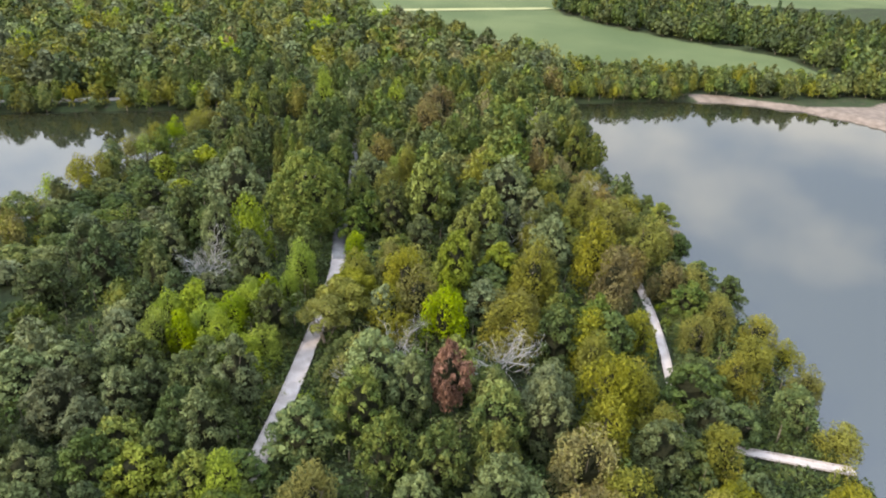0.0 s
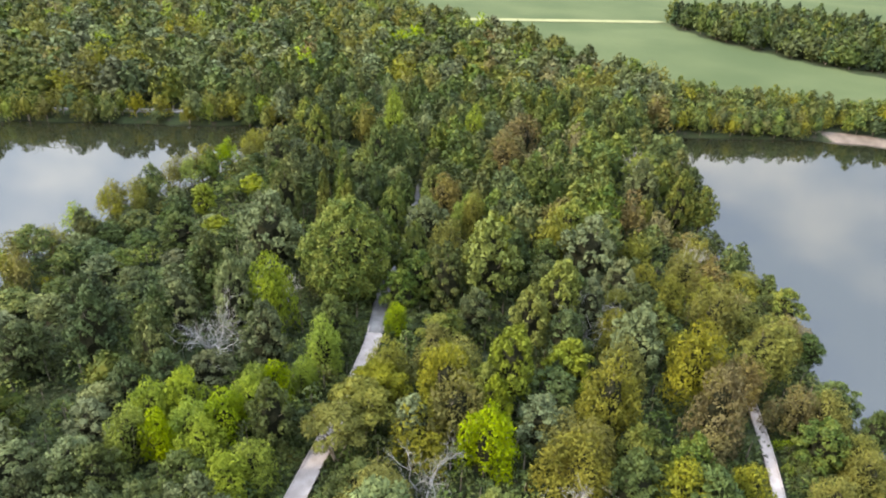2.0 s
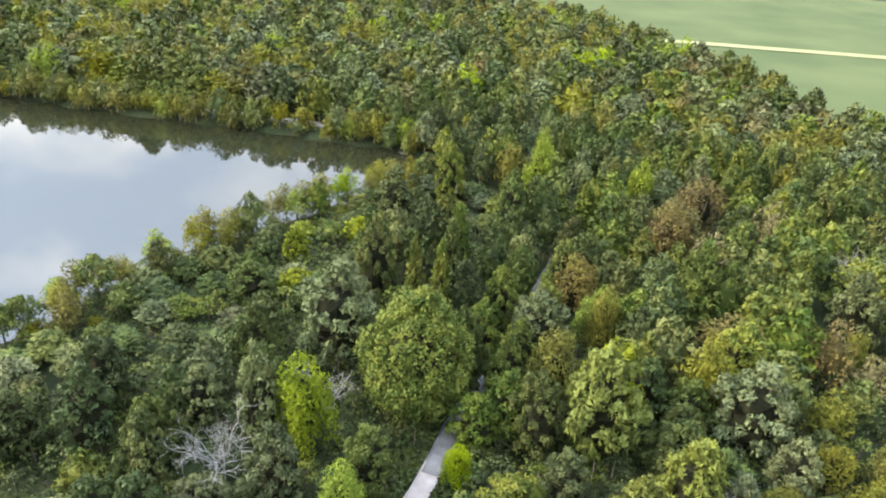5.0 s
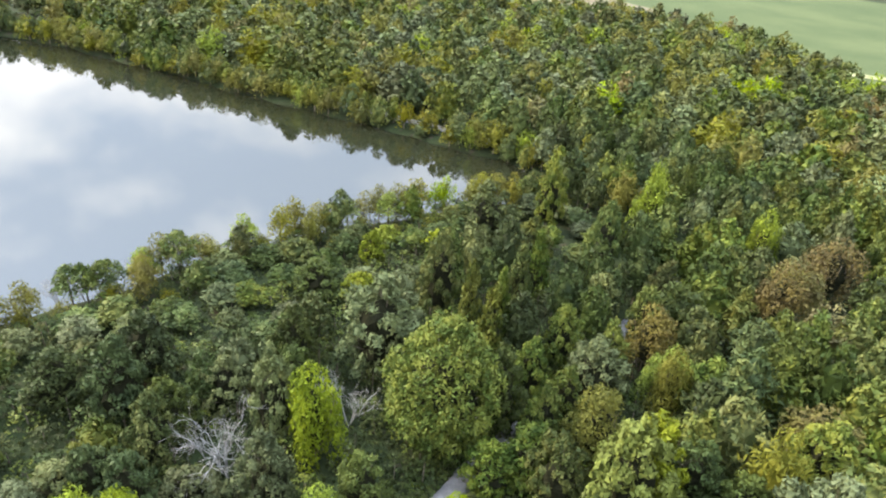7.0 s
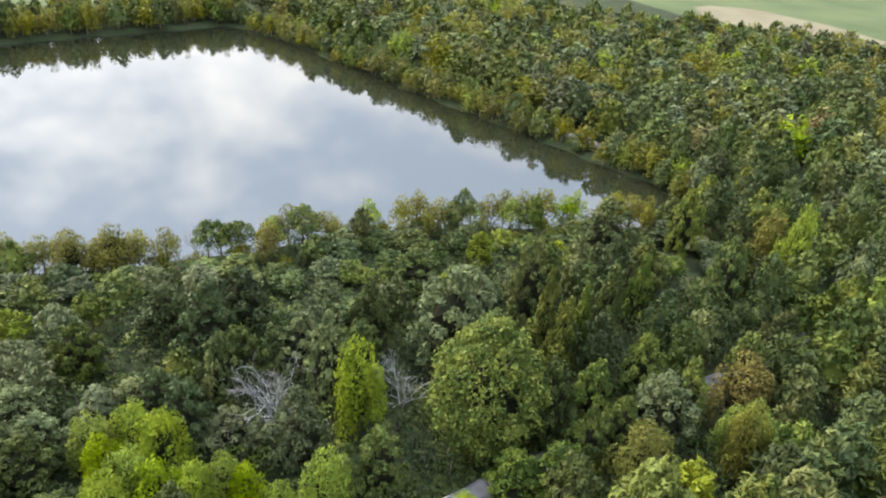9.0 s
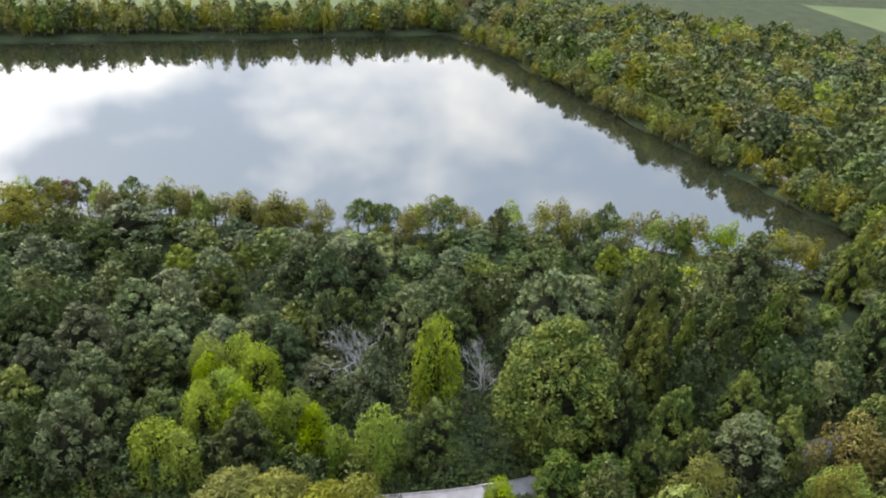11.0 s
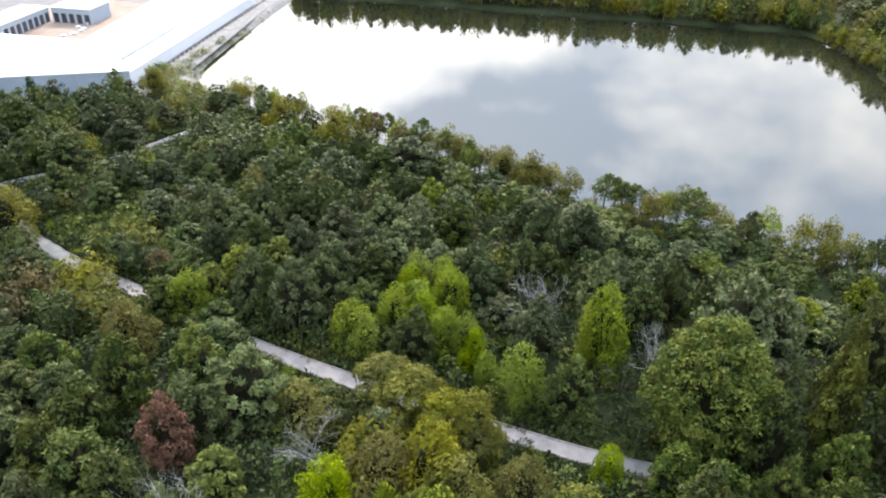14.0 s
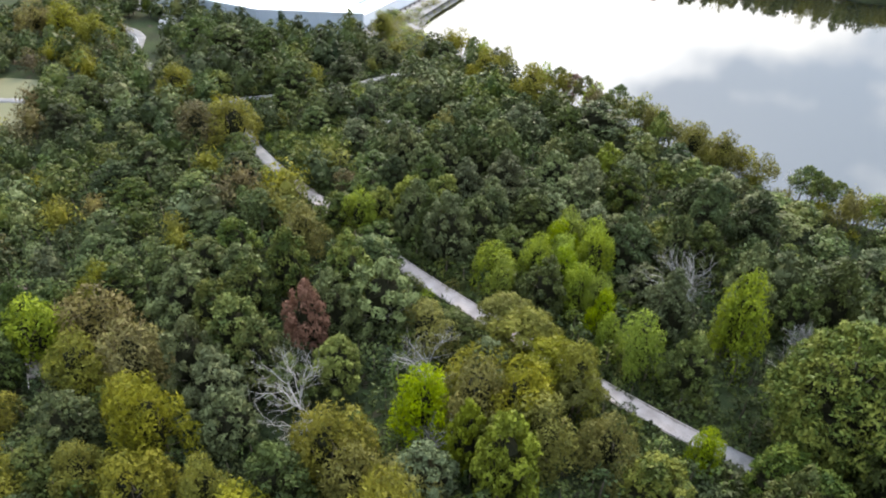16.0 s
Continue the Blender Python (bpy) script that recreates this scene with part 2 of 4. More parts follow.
def line_distance(px, py, line):
    best = np.full(px.shape, 1e9)
    for (x0, y0), (x1, y1) in zip(line, line[1:]):
        dx, dy = x1 - x0, y1 - y0
        s = np.clip(((px - x0) * dx + (py - y0) * dy) / (dx * dx + dy * dy), 0, 1)
        best = np.minimum(best, np.hypot(px - x0 - s * dx, py - y0 - s * dy))
    return best


def signed(px, py, poly):
    """Metres to the outline, positive outside."""
    d = line_distance(px, py, poly + poly[:1])
    return np.where(inside(px, py, poly), -d, d)


def wobble(px, py):
    return 0.5 * np.sin(px * 0.23 + 1.7 * np.sin(py * 0.11)) + 0.5 * np.sin(py * 0.19 + 1.3 * np.sin(px * 0.13 + 2))


def to_lakes(px, py):
    return np.minimum(signed(px, py, LAKE_WEST), signed(px, py, LAKE_EAST)) + 0.9 * wobble(px * 1.7, py * 1.7)


def ground_z(px, py):
    px, py = np.asarray(px, float), np.asarray(py, float)
    d = to_lakes(px, py)
    land = -0.55 - 1.45 * np.exp(-np.maximum(d, 0) / 1.1) + 0.16 * wobble(px, py)
    bed = -2.0 - 0.16 + 0.35 * np.maximum(d, -6)
    z = np.where(d > 0, land, bed)
    return z


def paths_distance(px, py):
    return np.minimum.reduce([line_distance(px, py, q) for q in (MAIN_PATH, EAST_PATH, WEST_PATH, SPUR_PATH, MEADOW_PATH)])


def soft(d, w):
    return np.clip(0.5 - d / (2 * w), 0, 1)


def mesh_of(name, verts, faces, materials, smooth=False):
    """A mesh from arrays: quads (n, 4) or triangles (n, 3)."""
    me = bpy.data.meshes.new(name)
    verts, faces = np.asarray(verts, np.float32), np.asarray(faces, np.int32)
    me.vertices.add(len(verts))
    me.vertices.foreach_set("co", verts.ravel())
    me.loops.add(faces.size)
    me.loops.foreach_set("vertex_index", faces.ravel())
    me.polygons.add(len(faces))
    me.polygons.foreach_set("loop_start", np.arange(len(faces), dtype=np.int32) * faces.shape[1])
    me.polygons.foreach_set("use_smooth", np.full(len(faces), smooth))
    for m in materials:
        me.materials.append(m)
    me.update(calc_edges=True)
    return me


def attribute(me, name, values):
    a = me.attributes.new(name, "FLOAT", "POINT")
    a.data.foreach_set("value", np.asarray(values, np.float32))


# ---- ground and water ----


def reach(a, b, step, far, grow):
    mid = list(np.arange(a, b + step / 2, step))
    lo, hi, s = [], [], step
    while (mid[-1] if not hi else hi[-1]) < far:
        s *= grow
        hi.append((mid[-1] if not hi else hi[-1]) + s)
    s = step
    while (mid[0] if not lo else lo[-1]) > -far:
        s *= grow
        lo.append((mid[0] if not lo else lo[-1]) - s)
    return np.array(lo[::-1] + mid + hi)


gx, gy = reach(-290, 170, 3.2, 4000, 1.13), reach(-110, 300, 3.2, 4000, 1.10)
X, Y = np.meshgrid(gx, gy)
px, py = X.ravel(), Y.ravel()
n, w = len(gy), len(gx)
idx = np.arange(n * w).reshape(n, w)
quads = np.stack([idx[:-1, :-1], idx[:-1, 1:], idx[1:, 1:], idx[1:, :-1]], -1).reshape(-1, 4)
me = mesh_of("ground", np.stack([px, py, ground_z(px, py)], 1), quads, [GROUND], True)
attribute(me, "crop", np.maximum(soft(signed(px, py, FIELD), 3), soft(signed(px, py, FAR_FIELD), 4)))
attribute(me, "soil", soft(np.hypot((px + 240) / 1.6, (py - 440)) - 38, 6))
spit = [(80, 262), (90, 253), (122, 246), (135, 238), (150, 228), (175, 205), (200, 240), (160, 268), (150, 258), (125, 254), (100, 262)]
attribute(me, "sand", np.maximum(soft(signed(px, py, spit), 3), 0))
tagged(new("ground", me), "dark green woodland floor with leaf litter and grass", "ground", kind="structure")


def sheet(name, poly, z, material, label, category):
    bm = bmesh.new()
    bm.faces.new([bm.verts.new((x, y, z)) for x, y in poly])
    bmesh.ops.triangulate(bm, faces=bm.faces[:])
    bmesh.ops.recalc_face_normals(bm, faces=bm.faces[:])
    me = bpy.data.meshes.new(name)
    bm.to_mesh(me)
    bm.free()
    me.materials.append(material)
    if me.polygons[0].normal.z < 0:
        me.flip_normals()
    return tagged(new(name, me), label, category, kind="structure")


def swell(poly, d):
    c = np.array(poly, float)
    out = []
    for i in range(len(c)):
        e0, e1 = c[i] - c[i - 1], c[(i + 1) % len(c)] - c[i]
        nrm = np.array([e0[1] + e1[1], -e0[0] - e1[0]])
        nrm /= np.linalg.norm(nrm) + 1e-9
        p = c[i] + d * nrm
        q = c[i] - d * nrm
        p_out = not inside(np.array([p[0]]), np.array([p[1]]), poly)[0]
        out.append(tuple(p if p_out else q))
    return out


sheet("water", swell(LAKE_WEST, 3.5), -2.0, WATER, "calm murky lake water mirroring the cloudy sky", "lake")
sheet("water", swell(LAKE_EAST, 3.5), -2.0, WATER, "calm murky lake water mirroring the cloudy sky", "lake")

# ---- trees ----


def part(name, v, f, material, parent, label="", smooth=False):
    ob = new(name, mesh_of(name, v, f, [material], smooth))
    ob.parent = parent
    return tagged(ob, label)


def unit(v):
    return v / (np.linalg.norm(v, axis=1, keepdims=True) + 1e-9)


def crown_profile(t, style):
    """How wide a crown is at the share t of its height."""
    if style == "cone":
        return np.clip(1 - t, 0.03, 1) ** 0.62 * np.minimum(1, (t + 0.16) / 0.36) ** 0.7
    low = 0.70 + 0.30 * np.clip(t / 0.30, 0, 1)
    high = np.clip(1 - np.clip((t - 0.30) / 0.73, 0, 1) ** 1.8, 0.02, 1) ** 0.72
    return low * high


def crown_lobes(g, h, r, base, style):
    """Centres and half axes of the clumps that make up a crown."""
    if style == "willow":
        heads = int(g.integers(6, 9))
        c, s = [], []
        for i in range(heads):
            far = 0.0 if i == 0 else g.uniform(0.42, 0.78)
            a = i * 2.39996 + g.uniform(-0.4, 0.4)
            w = r * g.uniform(0.38, 0.50) * (1.12 - 0.35 * far)
            top = h * (1 - 0.42 * far * far - (i > 0) * g.uniform(0.0, 0.22))
            tall = w * g.uniform(1.05, 1.4)
            z = top - tall
            x, y = r * far * math.cos(a), r * far * math.sin(a)
            while True:
                c.append((x, y, z))
                s.append((w, w, tall))
                if z < h * base + 0.6 * tall:
                    break
                z -= tall * g.uniform(0.75, 1.0)
                x, y, w = x * 1.12 + g.normal(0, 0.07 * r), y * 1.12 + g.normal(0, 0.07 * r), w * g.uniform(0.86, 1.06)
        return np.array(c), np.array(s)
    if style == "umbrella":
        far = np.sqrt((np.arange(16) + 0.3) / 16)
        a = np.arange(16) * 2.39996 + g.uniform(0, 6.28)
        w = r * g.uniform(0.22, 0.34, 16)
        z = h * (0.88 - 0.36 * far * far - g.uniform(0, 0.07, 16))
        return np.stack([r * 0.85 * far * np.cos(a), r * 0.85 * far * np.sin(a), z], 1), np.stack([w, w, w * g.uniform(0.8, 1.2, 16)], 1)
    count, size, tall = (34, 0.25, (1.2, 1.7)) if style == "cone" else (40, 0.25, (0.95, 1.45))
    i = np.arange(count)
    t = ((i + 0.5) / count) ** 0.88
    a = i * 2.39996 + g.uniform(0, 6.28)
    s = r * size * g.uniform(0.68, 1.42, count) * (1 - 0.32 * t)
    skew = 1 + 0.22 * np.sin(a + g.uniform(0, 6.28)) + 0.12 * np.sin(3 * a + g.uniform(0, 6.28))
    rad = np.maximum(r * crown_profile(t, style) * skew * g.uniform(0.82, 1.06, count) - 0.75 * s, 0.0)
    z = h * base + h * (1 - base) * (0.03 + 0.93 * t) - s * 0.9 * t
    c = np.stack([rad * np.cos(a), rad * np.sin(a), z], 1) + g.normal(0, 0.045 * r, (count, 3))
    return c, np.stack([s, s, s * g.uniform(*tall, count)], 1)


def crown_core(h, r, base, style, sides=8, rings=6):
    """Added hull inside a crown that blocks light: triangles and their outward normals."""
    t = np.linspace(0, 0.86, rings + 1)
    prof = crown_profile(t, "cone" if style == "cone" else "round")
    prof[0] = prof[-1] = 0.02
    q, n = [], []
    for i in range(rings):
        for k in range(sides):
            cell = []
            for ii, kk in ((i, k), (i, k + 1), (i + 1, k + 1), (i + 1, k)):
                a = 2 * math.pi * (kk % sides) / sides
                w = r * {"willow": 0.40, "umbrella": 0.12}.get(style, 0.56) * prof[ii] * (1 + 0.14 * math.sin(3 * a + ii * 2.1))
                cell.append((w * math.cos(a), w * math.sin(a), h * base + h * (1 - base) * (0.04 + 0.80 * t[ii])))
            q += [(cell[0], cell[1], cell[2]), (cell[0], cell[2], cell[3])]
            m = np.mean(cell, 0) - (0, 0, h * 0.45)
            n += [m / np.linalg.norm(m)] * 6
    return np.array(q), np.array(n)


def leaf_sprays(g, centres, sizes, count, leaf, slim=0.5, lift=0.75, low=-0.30):
    """Small pointed leaf sprays over the clumps, tips out and up: (count, 3, 3) corners."""
    w = sizes[:, 0] * sizes[:, 2]
    pick = g.choice(len(centres), count, p=w / w.sum())
    d = unit(g.normal(size=(count, 3)))
    d[:, 2] = np.where(d[:, 2] < low, -d[:, 2], d[:, 2])
    lump = 1 + 0.13 * np.sin(5.1 * d[:, :1] + pick[:, None]) * np.sin(4.3 * d[:, 1:2] + 2.0 * pick[:, None]) + 0.08 * np.sin(9 * d[:, 2:] + 5 * d[:, :1])
    pos = centres[pick] + d * sizes[pick] * lump * g.uniform(0.76, 1.08, (count, 1))
    nrm = unit(d + g.normal(0, 0.55, (count, 3)))
    tan = d * 0.65 + g.normal(0, 0.5, (count, 3)) + (0, 0, lift)
    tan = unit(tan - nrm * np.sum(tan * nrm, 1, keepdims=True))
    side = np.cross(nrm, tan)
    ln = leaf * g.uniform(0.65, 1.5, (count, 1))
    wd = ln * slim * g.uniform(0.7, 1.25, (count, 1))
    heart = centres.mean(0) * (1, 1, 0.75)
    puff = unit(d * 0.9 + unit(pos - heart) * 0.45 + g.normal(0, 0.2, (count, 3)))
    corners = np.stack([pos - tan * ln * 0.4 - side * wd * 0.5, pos - tan * ln * 0.3 + side * wd * 0.5, pos + tan * ln * 0.6], 1)
    return corners, np.repeat(puff, 3, 0)


def tube(g, points, radii, sides=5):
    """A tapered limb along points: verts and quads."""
    v, f = [], []
    for i, (p, r) in enumerate(zip(points, radii)):
        q = np.asarray(points[min(i + 1, len(points) - 1)], float) - np.asarray(points[max(i - 1, 0)], float)
        q /= np.linalg.norm(q) + 1e-9
        a = np.cross(q, (0.3, 0.9, 0.2))
        a /= np.linalg.norm(a) + 1e-9
        b = np.cross(q, a)
        for s in range(sides):
            t = 2 * math.pi * s / sides
            v.append(np.asarray(p) + r * (math.cos(t) * a + math.sin(t) * b))
    for i in range(len(points) - 1):
        for s in range(sides):
            f.append([i * sides + s, i * sides + (s + 1) % sides, (i + 1) * sides + (s + 1) % sides, (i + 1) * sides + s])
    return np.array(v), np.array(f)


def join(parts):
    vs, fs, k = [], [], 0
    for v, f in parts:
        vs.append(v)
        fs.append(f + k)
        k += len(v)
    return np.concatenate(vs), np.concatenate(fs)


def trunk_mesh(g, h, r, centres, limbs=7, girth=0.018, stems=1):
    parts = []
    for s in range(stems):
        lean = g.normal(0, 0.03 + 0.12 * (stems > 1), 2)
        top = h * 0.72
        pts = [np.array([lean[0] * z + 0.25 * s * (stems > 1), lean[1] * z, z]) for z in (-0.6, 0.15 * h, 0.4 * h, top)]
        th = h * girth / math.sqrt(stems)
        parts.append(tube(g, pts, [th * 1.35, th, th * 0.7, th * 0.22], 6))
        for c in centres[g.choice(len(centres), min(limbs, len(centres)), replace=False)]:
            z0 = max(0.2 * h, c[2] - g.uniform(0.15, 0.3) * h)
            a = np.array([lean[0] * z0, lean[1] * z0, z0])
            m = a * 0.45 + c * 0.55 + (0, 0, -0.04 * h)
            parts.append(tube(g, [a, m, c], [th * 0.45, th * 0.3, th * 0.08], 4))
    return join(parts)


STYLE = {  # crown base, crown style, breadth of a leaf spray
    "dark": (0.06, "round", 0.54), "mid": (0.07, "round", 0.54), "lime": (0.12, "willow", 0.42), "gold": (0.14, "willow", 0.42), "brown": (0.14, "willow", 0.42),
    "grey": (0.06, "round", 0.55), "yellow": (0.16, "round", 0.62), "red": (0.24, "round", 0.5), "pine": (0.04, "cone", 0.4), "tall": (0.05, "cone", 0.55),
    "arch": (0.50, "umbrella", 0.42),
}
LEAF["tall"], LEAF["arch"] = LEAF["mid"], LEAF["gold"]
WORDS = {
    "dark": ("broadleaf_tree", "dense dark green broadleaf tree in the wood", "tree"), "mid": ("broadleaf_tree", "fresh green broadleaf tree with a rounded crown", "tree"),
    "lime": ("willow_tree", "bright lime green willow with soft feathery foliage", "willow"), "gold": ("willow_tree", "yellow green willow with drooping feathery branches", "willow"),
    "arch": ("willow_tree", "yellow green willow arching over the boardwalk on bare stems", "willow"),
    "brown": ("willow_tree", "willow turning rusty brown, with thinning leaves", "willow"), "grey": ("broadleaf_tree", "silvery grey green broadleaf tree", "tree"),
    "yellow": ("broadleaf_tree", "broadleaf tree with bright yellow autumn leaves", "tree"), "red": ("broadleaf_tree", "small tree with dull red autumn leaves", "tree"),
    "pine": ("conifer_tree", "dark green conifer with a pointed crown", "conifer"), "tall": ("broadleaf_tree", "slender green tree with a pointed crown", "tree"),
}


def tree_arrays(g, kind, h, r, leaves, leaf):
    base, style, slim = STYLE[kind]
    c, s = crown_lobes(g, h, r, base, style)
    q, puff = leaf_sprays(g, c, s, leaves, leaf, slim)
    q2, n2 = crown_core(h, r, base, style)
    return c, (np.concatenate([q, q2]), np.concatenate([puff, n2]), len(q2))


def clump_normals(me, normals):
    """Shade leaves by the roundness of their clump."""
    a = me.attributes.new("custom_normal", "FLOAT_VECTOR", "POINT")
    a.data.foreach_set("vector", np.asarray(normals, np.float32).ravel())


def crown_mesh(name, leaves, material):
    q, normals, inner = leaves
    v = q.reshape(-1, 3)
    me = mesh_of(name, v, np.arange(len(v)).reshape(-1, 3), [material, CORE_SHADE])
    # Inner hull faces get the near-black colour that stands for shaded gaps.
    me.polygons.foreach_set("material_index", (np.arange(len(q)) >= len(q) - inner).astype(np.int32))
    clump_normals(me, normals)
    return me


def make_tree(kind, g, h, r, leaves, leaf, bark_material=None, stems=1):
    """A tree of height h at the origin: Empty > trunk, crown."""
    name, label, category = WORDS[kind]
    c, q = tree_arrays(g, kind, h, r, leaves, leaf)
    top = tagged(new(name), label, category)
    v, f = trunk_mesh(g, h, r, c, stems=stems)
    new("trunk", mesh_of("trunk", v, f, [bark_material or BARK], True)).parent = top
    new("crown", crown_mesh("crown", q, LEAF[kind])).parent = top
    return top


VARIANTS = {}


def plant(kind, x, y, h, r, g, group=""):
    """A tree of that kind at a place, from one of the kind's few forms."""
    forms = VARIANTS.setdefault(kind, [])
    fine = kind in ("gold", "lime", "brown", "arch")
    z = float(ground_z(np.array([x]), np.array([y]))[0]) - 0.05
    if len(forms) < 6:
        ob = make_tree(kind, g, 10.0, 3.4, 4300 if fine else 4000, 0.42 if fine else 0.43, stems=3 if fine else 1)
        forms.append(ob)
        made = ob
    else:
        made = copy_thing(forms[int(g.integers(len(forms)))], Matrix())
    turn = Matrix.Rotation(g.uniform(0, 6.28), 4, "Z")
    made.matrix_basis = Matrix.Translation((x, y, z)) @ turn @ Matrix.Diagonal((r / 3.4, r / 3.4, h / 10.0, 1))
    if group:
        made["group"] = group
    return made


def dead_tree(g, h, spread, label):
    """A leafless tree: one mesh of forking limbs under its root."""
    parts = []

    def fork(p, d, length, th, level, out):
        q = p + d * length
        m = (p + q) / 2 + g.normal(0, 0.09 * length, 3)
        if level < 4:
            out.append(tube(g, [p, m, q], [th, th * 0.8, th * 0.6], 5 if level < 2 else 3))
        else:
            out.append(tube(g, [p, q], [th, th * 0.6], 3))
        if level < 6:
            for _ in range(3 if level < 3 else 2):
                e = d + g.normal(0, spread, 3)
                e[2] += 0.10
                fork(q if g.random() > 0.4 else m, e / np.linalg.norm(e), length * g.uniform(0.58, 0.82), th * 0.62, level + 1, out)

    for s in range(2):
        d = np.array([g.normal(0, 0.25), g.normal(0, 0.25), 1.0])
        d /= np.linalg.norm(d)
        p, q = np.array([0.25 * s, 0, -0.4]), np.array([0.25 * s, 0, -0.4]) + d * h * 0.34
        limbs = []
        for _ in range(4):
            e = d + g.normal(0, spread, 3)
            limbs.append([])
            fork(q if g.random() > 0.4 else (p + q) * 0.5, e / np.linalg.norm(e), h * 0.24, h * 0.0070, 1, limbs[-1])
        parts.append((tube(g, [p, (p + q) / 2, q], [h * 0.015, h * 0.012, h * 0.009], 6), limbs))
    top = tagged(new("dead_tree"), label, "dead tree")
    for i, (stem, limbs) in enumerate(parts):
        part("trunk", *stem, DEAD, top, smooth=True)
        for limb in limbs:
            part("limb", *join(limb), DEAD, top, smooth=True)
    return top


def scatter(g, box, step, keep):
    """Uneven points over a box of the plan, where keep(x, y) holds."""
    x0, y0, x1, y1 = box
    xs, ys = np.meshgrid(np.arange(x0, x1, step), np.arange(y0, y1, step))
    xs[1::2] += step / 2
    xs, ys = xs.ravel(), ys.ravel()
    xs, ys = xs + g.uniform(-0.38, 0.38, xs.shape) * step, ys + g.uniform(-0.38, 0.38, ys.shape) * step
    ok = keep(xs, ys)
    return xs[ok], ys[ok]


# trees that stand out: x, y, height, crown radius
LIME = [(-39.6, 79.6, 9.2, 2.7), (-39.6, 84.2, 9.4, 2.8), (-36.2, 86.6, 10.2, 2.9), (-36.4, 80.4, 8.6, 2.6), (-30.8, 80.6, 8.8, 2.7), (-30.4, 85.2, 9.0, 2.8), (-28.6, 88.8, 9.0, 2.6), (-29.6, 91.6, 8.4, 2.3), (-26.0, 76.4, 7.6, 3.2), (-24.0, 79.4, 7.6, 2.5), (-27.6, 93.6, 7.8, 2.2), (-24.6, 96.4, 7.2, 2.0), (-33.6, 83.0, 8.6, 2.8), (-34.8, 108.6, 14.8, 3.6), (-23.7, 101, 10.8, 3.0), (-16.6, 113.8, 6.4, 1.8), (1.8, 88.6, 11.2, 3.4), (-18.9, 197, 15, 3), (-38.9, 191, 19, 3.6), (-20.7, 53.1, 9.0, 3), (-11.7, 150.4, 10.6, 3.2)]
GOLD_WEST = [(-85, 78.6, 8.2, 3.4), (-84.5, 25.2, 9.5, 4.2), (-84, 84.9, 9, 3.8), (-81.4, 40.9, 11, 4.6), (-30.7, -60.2, 9.5, 4.5), (-27.7, -72.7, 11, 5.5), (-27.4, -15.1, 9, 4.2), (-24.5, 11.9, 10.5, 5), (-13.8, 98.8, 10.5, 3.4), (-12.2, 133.7, 12.4, 4), (-10.7, 51.1, 10, 3.6), (-10.5, 148, 12.5, 2.6), (-8.8, 106.1, 8.8, 3.2), (-7.3, 89.9, 9, 4.6), (-5.2, 96.7, 13, 3.8), (-4.1, 100.8, 11.2, 3.7), (-2.9, 92.7, 12, 4.2), (12.8, 86.1, 11.4, 4.4), (13.1, 90.2, 10, 3.5), (15.5, 97.6, 15.1, 4.3), (17.3, 106.1, 11.9, 3.7), (23.7, 66.3, 10, 3.5)]
GOLD_MIDDLE = [(23.8, 81, 9.7, 2.8), (24.1, 71.1, 13, 4), (24.6, 55.1, 9.4, 3.9), (27.4, 109.2, 14.5, 4.2), (28.5, 75.7, 9.2, 3.7), (32.8, 126.3, 11.2, 3.9), (38.1, 116.4, 12.5, 4.2), (41.2, 91, 7.6, 2.8), (41.8, 122.8, 9.2, 3.2), (44.4, 106.9, 8.1, 3), (46, 95.8, 8.1, 3), (48.1, 85.9, 7.6, 3.5), (53.8, 79.8, 7.6, 2.6), (54.4, 88.9, 7, 2.8), (55.1, 70.8, 5.4, 3.2)]
BROWN = [(-24, -81.5, 10, 5), (-19.4, 6.6, 9.5, 4.4), (-18, 155.5, 12, 3.8), (-9.3, 181, 13.8, 4.3), (-9.3, 186, 13, 5.2), (-6.6, 199, 13.5, 5.4), (6.7, 154.5, 10.4, 5), (20, 50.3, 10.2, 5), (20.2, 59.7, 11.2, 3.8), (28.1, 96, 7.6, 2.8), (29.2, 100.3, 14.2, 3.6), (34.2, 110.7, 8.6, 3.5), (40.4, 106.3, 8.1, 3.2)]
DEEP_WEST = [(-86, 11, 7.5, 3.8), (-79.5, 60, 8.8, 6.2), (-74, -23, 6.4, 4.5), (-74, 56.3, 8, 4.3), (-62.9, 129.4, 8, 4.3), (-62.8, -0.4, 6.6, 4.2), (-62.8, 89.9, 9.5, 4.5), (-60.2, 100.3, 12, 4.3), (-56, -22.2, 10, 4.4), (-55.3, 46.8, 8.5, 3.8), (-54.7, 94.7, 14, 3.6), (-54.5, 30, 6.4, 2.6), (-51, -32, 9, 6.5), (-48.8, 23.3, 8, 4), (-48.2, -0.5, 9, 4.6), (-48.2, 97.2, 10.6, 3.5), (-47.5, -17.4, 7.5, 3.6), (-45.7, -36.3, 11, 4.6), (-35.7, 39.9, 5.2, 4), (-17.5, 24.4, 6.2, 3.8), (-13.4, -30.5, 6, 3.8), (-11.4, -22.7, 7.6, 4.2)]
DEEP_MIDDLE = [(-4.1, 39, 5.6, 3.8), (-1.9, -13.8, 8, 4.2), (0.3, 13.8, 6.6, 4.2), (7.2, 43.4, 7, 3.5), (12.8, 33.7, 6.6, 4), (33.1, 175.8, 12.6, 4.4), (37.2, 76.9, 8.5, 4.6), (38.6, 71.8, 6.5, 3.9), (39, 81.4, 5.9, 3.7), (41.6, 71.9, 5.9, 3.2)]
